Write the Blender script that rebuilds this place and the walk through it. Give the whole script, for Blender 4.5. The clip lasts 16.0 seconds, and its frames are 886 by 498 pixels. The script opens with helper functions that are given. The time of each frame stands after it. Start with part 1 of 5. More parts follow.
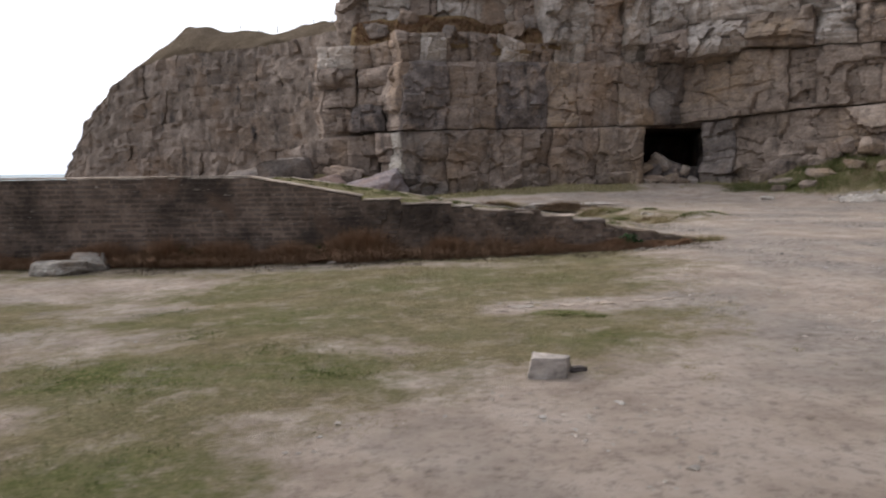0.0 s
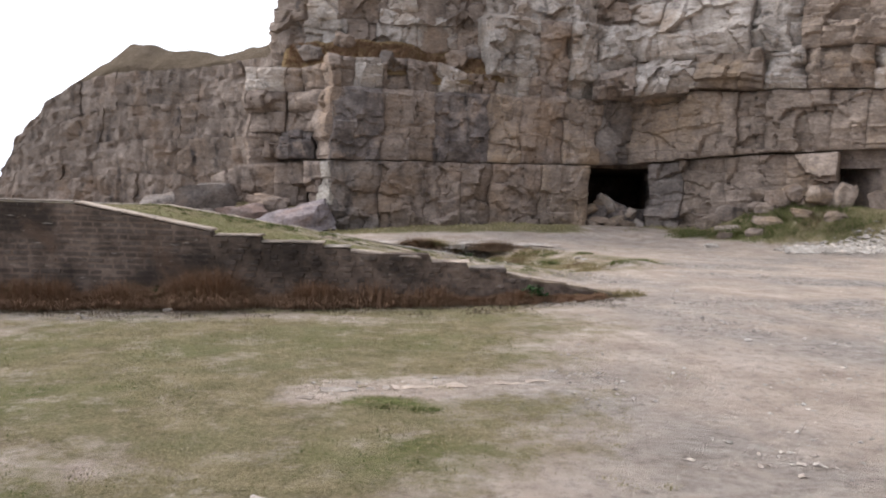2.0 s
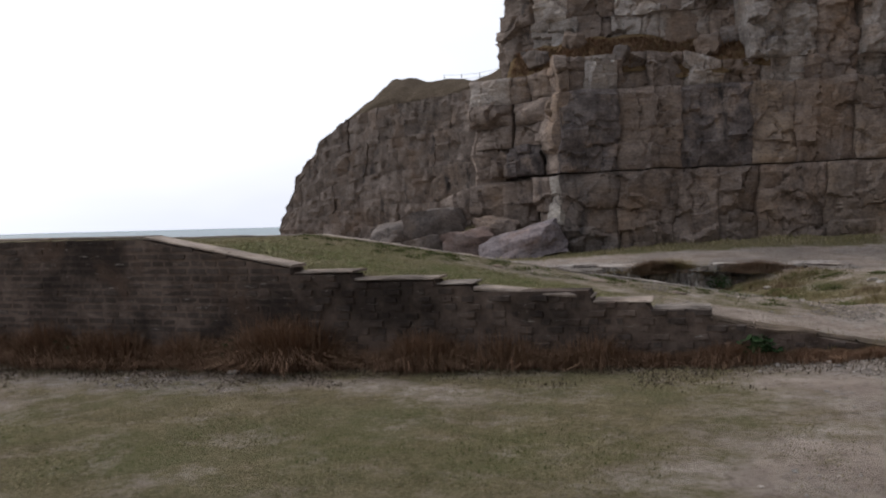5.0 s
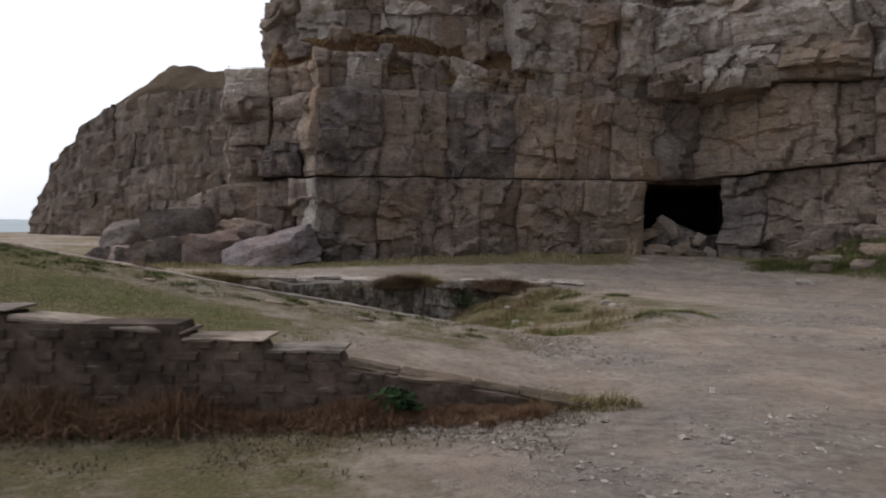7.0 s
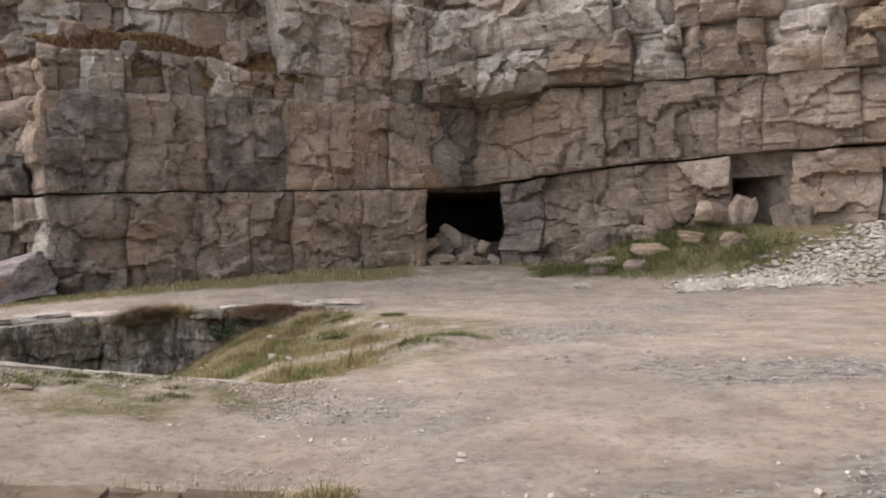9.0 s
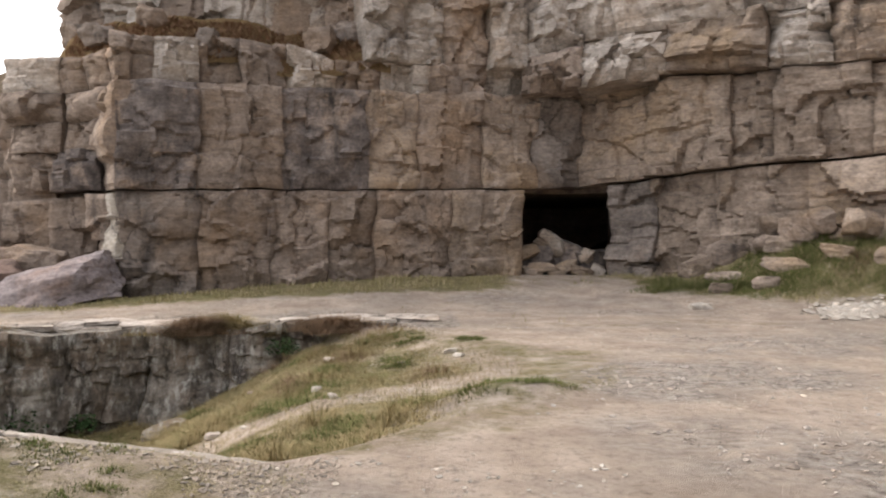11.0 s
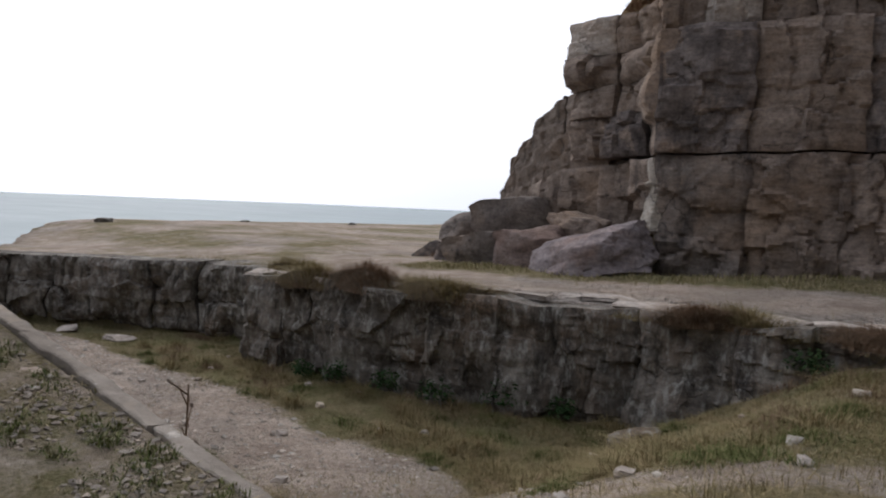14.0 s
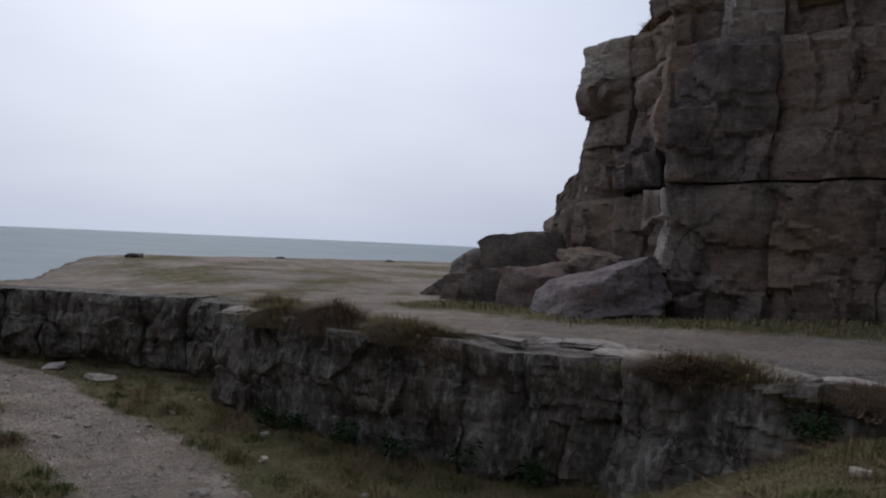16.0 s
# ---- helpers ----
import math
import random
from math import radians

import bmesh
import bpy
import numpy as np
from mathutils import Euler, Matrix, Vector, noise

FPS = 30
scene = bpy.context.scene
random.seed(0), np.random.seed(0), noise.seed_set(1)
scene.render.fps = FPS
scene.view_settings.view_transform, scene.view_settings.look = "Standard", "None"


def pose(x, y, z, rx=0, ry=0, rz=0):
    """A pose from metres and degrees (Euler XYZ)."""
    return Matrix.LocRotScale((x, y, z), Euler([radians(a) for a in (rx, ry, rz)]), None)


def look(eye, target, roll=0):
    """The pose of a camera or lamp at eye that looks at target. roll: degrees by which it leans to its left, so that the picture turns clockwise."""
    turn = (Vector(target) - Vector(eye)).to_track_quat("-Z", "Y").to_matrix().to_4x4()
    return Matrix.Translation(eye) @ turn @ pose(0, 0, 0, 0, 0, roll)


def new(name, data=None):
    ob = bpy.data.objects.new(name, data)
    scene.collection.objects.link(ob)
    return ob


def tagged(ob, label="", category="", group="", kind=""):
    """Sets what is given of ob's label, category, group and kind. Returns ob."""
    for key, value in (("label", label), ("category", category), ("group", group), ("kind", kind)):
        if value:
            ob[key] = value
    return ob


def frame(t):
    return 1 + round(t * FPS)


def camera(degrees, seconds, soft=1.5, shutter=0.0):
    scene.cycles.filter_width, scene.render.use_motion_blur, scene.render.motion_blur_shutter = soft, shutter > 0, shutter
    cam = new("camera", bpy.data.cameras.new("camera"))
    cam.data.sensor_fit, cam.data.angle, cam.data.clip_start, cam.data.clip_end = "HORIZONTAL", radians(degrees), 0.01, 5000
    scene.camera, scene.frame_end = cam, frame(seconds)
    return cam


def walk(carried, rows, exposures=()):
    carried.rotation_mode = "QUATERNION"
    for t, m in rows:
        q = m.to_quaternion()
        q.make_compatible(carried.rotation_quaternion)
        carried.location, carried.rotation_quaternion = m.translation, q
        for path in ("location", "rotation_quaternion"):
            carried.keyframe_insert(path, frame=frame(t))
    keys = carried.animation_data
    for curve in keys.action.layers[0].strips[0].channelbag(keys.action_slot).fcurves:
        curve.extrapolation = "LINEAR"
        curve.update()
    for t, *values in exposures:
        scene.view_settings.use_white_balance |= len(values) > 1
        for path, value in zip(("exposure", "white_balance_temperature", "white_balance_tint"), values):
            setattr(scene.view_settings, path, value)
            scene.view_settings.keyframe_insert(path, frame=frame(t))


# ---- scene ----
cam = camera(59.7, 16.0, 2.0, 0.25)
# seconds, eye x y z, then yaw (left), pitch (up), lean (left) in degrees
ROWS = [
    (0, 0.02, -0.42, 1.61, 0.2, -6.23, -0.7),
    (0.5, 0.40, 0.08, 1.63, -3.54, -4.62, 1.7),
    (1.0, 0.73, 0.61, 1.65, -4.98, -5.11, 0.7),
    (1.5, 1.07, 1.12, 1.66, -6.07, -3.33, -0.8),
    (2.0, 1.44, 1.69, 1.65, -2.5, -3.78, 1.6),
    (2.5, 1.72, 2.32, 1.635, 1.66, -2.23, 1.6),
    (3.0, 1.965, 2.94, 1.60, 6.73, -3.84, 0.2),
    (3.5, 2.22, 3.54, 1.607, 13.35, -4.91, -0.2),
    (3.7, 2.30, 3.785, 1.58, 16.15, -3.76, -0.3),
    (6.0, 3.49, 6.69, 1.577, 18.52, -1.78, -1.6),
    (6.5, 3.85, 7.33, 1.58, 9.5, -1.35, -1.1),
    (7.0, 4.206, 7.94, 1.582, 4.04, -1.86, 1.2),
    (7.5, 4.53, 8.37, 1.606, -1.09, -0.37, -0.9),
    (8.0, 4.78, 8.88, 1.62, -8.1, -2.1, -3.0),
    (10.3, 5.588, 11.346, 1.82, -11.1, 0.49, -1.1),
    (10.5, 5.70, 11.667, 1.843, -9.5, 0.0, -1.6),
    (11.0, 5.918, 12.33, 1.83, -2.55, -0.92, -0.1),
    (11.5, 6.112, 12.943, 1.787, 2.61, -0.46, 0.4),
    (12.0, 6.282, 13.57, 1.764, 12.27, -0.74, -0.1),
    (12.5, 6.427, 14.243, 1.73, 22.88, -3.73, -0.8),
    (13.0, 6.554, 14.884, 1.714, 29.14, -1.23, -1.3),
    (13.5, 6.682, 15.521, 1.655, 37.28, -2.21, 1.0),
    (14.0, 6.738, 16.133, 1.625, 41.71, -3.18, 2.5),
    (14.5, 6.789, 16.63, 1.642, 47.82, -3.07, 1.0),
    (15.0, 6.861, 17.20, 1.667, 50.79, -3.24, 1.2),
    (15.5, 6.82, 17.737, 1.631, 46.84, -1.26, -1.1),
    (16.0, 6.959, 18.347, 1.607, 46.62, -0.54, 2.7),
]
# the clip's camera evens out its brightness and warmth on the way: seconds, stops, kelvin, tint
STOPS = [(0, -0.58, 6600, 10), (0.5, -0.17, 6550, 10), (1.0, -0.05, 6500, 10), (2.0, 0.0, 6500, 10), (3.0, 0.03, 6500, 10), (3.5, -0.1, 6500, 10), (4.8, -1.0, 6450, 10), (6.0, -1.6, 6450, 10), (6.5, -1.55, 6550, 10), (7.0, -1.08, 6600, 10),
         (7.5, -0.42, 6500, 10), (8.0, 0.0, 6750, 10), (9.0, 0.0, 6900, 10), (10.5, -0.08, 7100, 10), (11.0, 0.17, 7200, 10), (12.0, 0.3, 7200, 10), (12.5, 0.3, 7100, 10),
         (13.0, 0.0, 6700, 10), (13.5, -0.55, 6700, 10), (14.0, -1.1, 6450, 10), (14.5, -1.4, 6200, 10), (15.0, -1.7, 6050, 10), (15.5, -1.83, 6000, 10), (16.0, -2.0, 5950, 10)]
walk(cam, [(t, pose(x, y, z, 0, 0, yaw) @ pose(0, 0, 0, 90 + pitch) @ pose(0, 0, 0, 0, 0, lean)) for t, x, y, z, yaw, pitch, lean in ROWS], STOPS)

# ---------------------------------------------------------------- light
world = bpy.data.worlds.new("sky")
scene.world = world
world.use_nodes = True
wn, wl = world.node_tree.nodes, world.node_tree.links
wn.clear()
sky = wn.new("ShaderNodeTexSky")
sky.sky_type, sky.sun_disc = "NISHITA", False
SUN_WAY = Vector((-0.72, 0.34, 0.60)).normalized()
sky.sun_elevation, sky.sun_rotation = math.asin(SUN_WAY.z), math.atan2(SUN_WAY.x, SUN_WAY.y)
sky.air_density, sky.dust_density, sky.ozone_density = 1.0, 6.0, 1.0
cloud_co = wn.new("ShaderNodeTexCoord")
cloud_map = wn.new("ShaderNodeMapping")
cloud_map.inputs["Scale"].default_value = (1.0, 1.0, 3.0)
cloud = wn.new("ShaderNodeTexNoise")
cloud.inputs["Scale"].default_value, cloud.inputs["Detail"].default_value = 1.6, 4
cloud_ramp = wn.new("ShaderNodeValToRGB")
cloud_ramp.color_ramp.elements[0].position, cloud_ramp.color_ramp.elements[0].color = 0.3, (8.0, 8.4, 9.8, 1)
cloud_ramp.color_ramp.elements[1].position, cloud_ramp.color_ramp.elements[1].color = 0.75, (10.2, 10.6, 11.6, 1)
veil = wn.new("ShaderNodeMix")
veil.data_type = "RGBA"
veil.inputs[0].default_value = 0.86
back = wn.new("ShaderNodeBackground")
back.inputs["Strength"].default_value = 0.12
wout = wn.new("ShaderNodeOutputWorld")
wl.new(cloud_co.outputs["Generated"], cloud_map.inputs["Vector"])
wl.new(cloud_map.outputs[0], cloud.inputs["Vector"])
wl.new(cloud.outputs["Fac"], cloud_ramp.inputs["Fac"])
wl.new(sky.outputs["Color"], veil.inputs[6])
wl.new(cloud_ramp.outputs["Color"], veil.inputs[7])
# thin cloud, brightest round the hidden sun
toward = wn.new("ShaderNodeVectorMath")
toward.operation = "DOT_PRODUCT"
toward.inputs[1].default_value = SUN_WAY
wl.new(cloud_co.outputs["Generated"], toward.inputs[0])
half = wn.new("ShaderNodeMath")
half.operation, half.use_clamp = "MULTIPLY_ADD", True
half.inputs[1].default_value, half.inputs[2].default_value = 0.5, 0.5
wl.new(toward.outputs["Value"], half.inputs[0])
fall = wn.new("ShaderNodeMath")
fall.operation = "POWER"
fall.inputs[1].default_value = 1.7
wl.new(half.outputs[0], fall.inputs[0])
glow = wn.new("ShaderNodeMath")
glow.operation = "MULTIPLY_ADD"
glow.inputs[1].default_value, glow.inputs[2].default_value = 2.75, 0.08
wl.new(fall.outputs[0], glow.inputs[0])
shine = wn.new("ShaderNodeVectorMath")
shine.operation = "SCALE"
wl.new(veil.outputs[2], shine.inputs[0])
wl.new(glow.outputs[0], shine.inputs["Scale"])
wl.new(shine.outputs[0], back.inputs["Color"])
wl.new(back.outputs[0], wout.inputs[0])

sun = new("sun", bpy.data.lights.new("sun", "SUN"))
sun.data.energy, sun.data.angle, sun.data.color = 1.8, radians(30), (1.0, 0.95, 0.88)
sun.matrix_world = look(tuple(SUN_WAY * 80), (0, 0, 0))


# ---------------------------------------------------------------- noise, in arrays
def lattice(i, j, k, seed):
    n = (i * 374761393 + j * 668265263 + k * 1274126177 + seed * 974711) & 0x7FFFFFFF
    n = ((n ^ (n >> 13)) * 1274126177) & 0x7FFFFFFF
    return ((n ^ (n >> 16)) & 0xFFFF) / 65535.0


def vnoise(x, y, z, seed=0):
    """Smooth value noise in -1..1."""
    x, y, z = (np.asarray(a, float) for a in np.broadcast_arrays(x, y, z))
    i, j, k = (np.floor(a).astype(np.int64) for a in (x, y, z))
    u, v, w = x - i, y - j, z - k
    u, v, w = (a * a * (3 - 2 * a) for a in (u, v, w))
    total = 0
    for a in (0, 1):
        for b in (0, 1):
            for c in (0, 1):
                weight = (u if a else 1 - u) * (v if b else 1 - v) * (w if c else 1 - w)
                total = total + weight * lattice(i + a, j + b, k + c, seed)
    return total * 2 - 1


def fbm(x, y, z, scale, octaves=4, seed=0):
    total, amp = 0, 1.0
    for o in range(octaves):
        f = 2.03 ** o / scale
        total = total + amp * vnoise(x * f + 17.3 * o, y * f - 9.1 * o, z * f + 4.7 * o, seed + o)
        amp *= 0.5
    return total / 1.6


def facets(a, b, size, seed, tilt=0.35):
    """Flat broken planes, each tilted its own way, as rock splits."""
    a, b = a / size, b / size
    i, j = np.floor(a).astype(np.int64), np.floor(b).astype(np.int64)
    best, out = np.full(a.shape, 99.0), np.zeros(a.shape)
    for di in (-1, 0, 1):
        for dj in (-1, 0, 1):
            ci, cj = i + di, j + dj
            fa, fb = ci + 0.05 + 0.9 * lattice(ci, cj, 1, seed), cj + 0.05 + 0.9 * lattice(ci, cj, 2, seed)
            far = (a - fa) ** 2 + (b - fb) ** 2
            value = tilt * ((a - fa) * (lattice(ci, cj, 3, seed) * 2 - 1) + (b - fb) * (lattice(ci, cj, 4, seed) * 2 - 1)) + tilt * 0.5 * (lattice(ci, cj, 5, seed) - 0.5)
            out = np.where(far < best, value, out)
            best = np.minimum(far, best)
    return out * size


def step(a, b, x):
    t = np.clip((np.asarray(x, float) - a) / (b - a), 0, 1)
    return t * t * (3 - 2 * t)


# ---------------------------------------------------------------- materials
def material(name, rough=0.9):
    m = bpy.data.materials.new(name)
    m.use_nodes = True
    bsdf = m.node_tree.nodes["Principled BSDF"]
    bsdf.inputs["Roughness"].default_value = rough
    bsdf.inputs["Specular IOR Level"].default_value = 0.035
    return m, m.node_tree.nodes, m.node_tree.links, bsdf


def coords(n, l, scale=(1, 1, 1)):
    geo = n.new("ShaderNodeNewGeometry")
    mp = n.new("ShaderNodeMapping")
    mp.inputs["Scale"].default_value = scale
    l.new(geo.outputs["Position"], mp.inputs["Vector"])
    return mp.outputs[0]


def tex(n, l, vec, scale, detail=6, rough=0.6, distortion=0.0):
    t = n.new("ShaderNodeTexNoise")
    t.inputs["Scale"].default_value, t.inputs["Detail"].default_value = scale, detail
    t.inputs["Roughness"].default_value, t.inputs["Distortion"].default_value = rough, distortion
    l.new(vec, t.inputs["Vector"])
    return t.outputs["Fac"]


def ramp(n, l, fac, stops):
    r = n.new("ShaderNodeValToRGB")
    e = r.color_ramp.elements
    while len(e) < len(stops):
        e.new(0.5)
    for s, (p, c) in zip(e, stops):
        s.position, s.color = p, (*c, 1) if len(c) == 3 else c
    l.new(fac, r.inputs["Fac"])
    return r.outputs["Color"]


def grey(a, b):
    return [(a, (0, 0, 0)), (b, (1, 1, 1))]


def mix(n, l, fac, a, b, mode="MIX"):
    m = n.new("ShaderNodeMix")
    m.data_type, m.blend_type = "RGBA", mode
    for value, socket in ((fac, m.inputs[0]), (a, m.inputs[6]), (b, m.inputs[7])):
        if isinstance(value, (int, float)):
            socket.default_value = value
        elif isinstance(value, tuple):
            socket.default_value = (*value, 1)
        else:
            l.new(value, socket)
    return m.outputs[2]


def bump(n, l, bsdf, height, strength, distance, after=None):
    b = n.new("ShaderNodeBump")
    b.inputs["Strength"].default_value, b.inputs["Distance"].default_value = strength, distance
    l.new(height, b.inputs["Height"])
    if after is not None:
        l.new(after, b.inputs["Normal"])
    l.new(b.outputs[0], bsdf.inputs["Normal"])
    return b.outputs[0]


def rock_material(name, pale, mid, dark, stain, warm, lichen=0.0, drift=0.35, reach=(0.5, 0.66)):
    """Limestone: warm and grey patches, bedding grain, dark patina and cracks."""
    m, n, l, bsdf = material(name, 0.92)
    p = coords(n, l)
    flat = coords(n, l, (0.8, 0.8, 3.2))
    tall = coords(n, l, (1.6, 1.6, 0.45))
    oi = n.new("ShaderNodeObjectInfo")
    base = ramp(n, l, tex(n, l, p, 1.2, 10, 0.72), [(0.30, dark), (0.5, mid), (0.68, pale)])
    base = mix(n, l, ramp(n, l, tex(n, l, p, drift, 7, 0.68), grey(*reach)), base, warm)
    tone = n.new("ShaderNodeMapRange")
    tone.inputs["To Min"].default_value, tone.inputs["To Max"].default_value = 0.80, 1.18
    l.new(oi.outputs["Random"], tone.inputs["Value"])
    hsv = n.new("ShaderNodeHueSaturation")
    l.new(tone.outputs[0], hsv.inputs["Value"])
    l.new(base, hsv.inputs["Color"])
    base = hsv.outputs[0]
    base = mix(n, l, ramp(n, l, tex(n, l, tall, 0.8, 7, 0.65), grey(0.61 - stain, 0.76 - stain)), base, (0.054, 0.048, 0.046))
    base = mix(n, l, 0.62, base, ramp(n, l, tex(n, l, flat, 4, 9, 0.72), [(0.32, (0.5, 0.48, 0.47)), (0.5, (1, 1, 1)), (0.70, (1.4, 1.36, 1.3))]), "MULTIPLY")
    base = mix(n, l, 0.7, base, ramp(n, l, tex(n, l, p, 11, 8, 0.75), [(0.34, (0.55, 0.53, 0.52)), (0.5, (1, 1, 1)), (0.68, (1.35, 1.33, 1.3))]), "MULTIPLY")
    streak = ramp(n, l, tex(n, l, coords(n, l, (2.6, 2.6, 0.30)), 1.5, 7, 0.7), grey(0.58, 0.72))
    base = mix(n, l, streak, base, mix(n, l, 0.45, base, pale))
    if lichen:
        base = mix(n, l, ramp(n, l, tex(n, l, coords(n, l, (1.5, 1.5, 0.7)), 4.5, 9, 0.75), grey(0.51, 0.62)), base, mix(n, l, 0.65, base, (0.42, 0.41, 0.375)))
        base = mix(n, l, ramp(n, l, tex(n, l, coords(n, l, (1.6, 1.6, 0.5)), 2.6, 8, 0.72), grey(0.53, 0.64)), base, mix(n, l, 0.7, base, (0.035, 0.032, 0.026)))
    crack = n.new("ShaderNodeTexVoronoi")
    crack.feature = "DISTANCE_TO_EDGE"
    crack.inputs["Scale"].default_value = 0.95
    wob = n.new("ShaderNodeVectorMath")
    wob.operation = "MULTIPLY_ADD"
    nv = n.new("ShaderNodeTexNoise")
    nv.inputs["Scale"].default_value, nv.inputs["Detail"].default_value = 1.8, 5
    l.new(p, nv.inputs["Vector"])
    l.new(nv.outputs["Color"], wob.inputs[0])
    wob.inputs[1].default_value = (0.9, 0.9, 0.9)
    l.new(coords(n, l, (1.25, 1.25, 0.8)), wob.inputs[2])
    l.new(wob.outputs[0], crack.inputs["Vector"])
    line = ramp(n, l, crack.outputs["Distance"], grey(0.0, 0.022))
    patchy = ramp(n, l, tex(n, l, p, 0.8, 3), grey(0.52, 0.60))
    line = mix(n, l, patchy, (1, 1, 1), line)
    base = mix(n, l, line, mix(n, l, 0.55, base, (0.03, 0.027, 0.025)), base)
    l.new(base, bsdf.inputs["Base Color"])
    b1 = bump(n, l, bsdf, line, 0.7, 0.03)
    b2 = bump(n, l, bsdf, tex(n, l, flat, 7, 9, 0.70), 0.45, 0.045, b1)
    bump(n, l, bsdf, tex(n, l, p, 38, 5, 0.7), 0.35, 0.012, b2)
    return m


ROCK = rock_material("limestone", (0.35, 0.287, 0.244), (0.226, 0.181, 0.151), (0.115, 0.093, 0.081), 0.035, (0.255, 0.187, 0.138))
ROCK_ASH = rock_material("ashen limestone", (0.53, 0.482, 0.44), (0.39, 0.345, 0.307), (0.21, 0.183, 0.163), 0.0, (0.32, 0.25, 0.195))
ROCK_DUSKY = rock_material("dusky limestone", (0.27, 0.235, 0.21), (0.175, 0.15, 0.135), (0.09, 0.078, 0.071), 0.07, (0.225, 0.172, 0.135))
ROCK_WARM = rock_material("buff limestone", (0.37, 0.302, 0.25), (0.25, 0.201, 0.165), (0.138, 0.110, 0.091), 0.02, (0.30, 0.225, 0.16))
# dark stained blocks; also painted shade in the niche and cave lining
ROCK_STAINED_SHADED = rock_material("stained and shaded limestone", (0.26, 0.225, 0.207), (0.142, 0.121, 0.113), (0.062, 0.054, 0.051), 0.06, (0.255, 0.203, 0.170), 0.0, 0.9, (0.52, 0.62))
ROCK_PALE = rock_material("pale limestone", (0.58, 0.54, 0.49), (0.46, 0.42, 0.37), (0.31, 0.28, 0.245), -0.1, (0.45, 0.37, 0.28))
ROCK_MAUVE = rock_material("mauve limestone", (0.345, 0.308, 0.312), (0.235, 0.203, 0.205), (0.13, 0.109, 0.108), 0.0, (0.25, 0.18, 0.155))
ROCK_RED = rock_material("reddish limestone", (0.33, 0.27, 0.245), (0.225, 0.168, 0.148), (0.12, 0.092, 0.083), 0.02, (0.25, 0.178, 0.152), 0.0, 0.9, (0.48, 0.62))
ROCK_FAR = rock_material("hazy limestone", (0.27, 0.225, 0.193), (0.185, 0.150, 0.127), (0.108, 0.09, 0.078), 0.05, (0.195, 0.145, 0.112))
ROCK_GREY = rock_material("grey limestone", (0.34, 0.315, 0.28), (0.165, 0.146, 0.128), (0.062, 0.055, 0.048), 0.05, (0.19, 0.143, 0.108), 1)


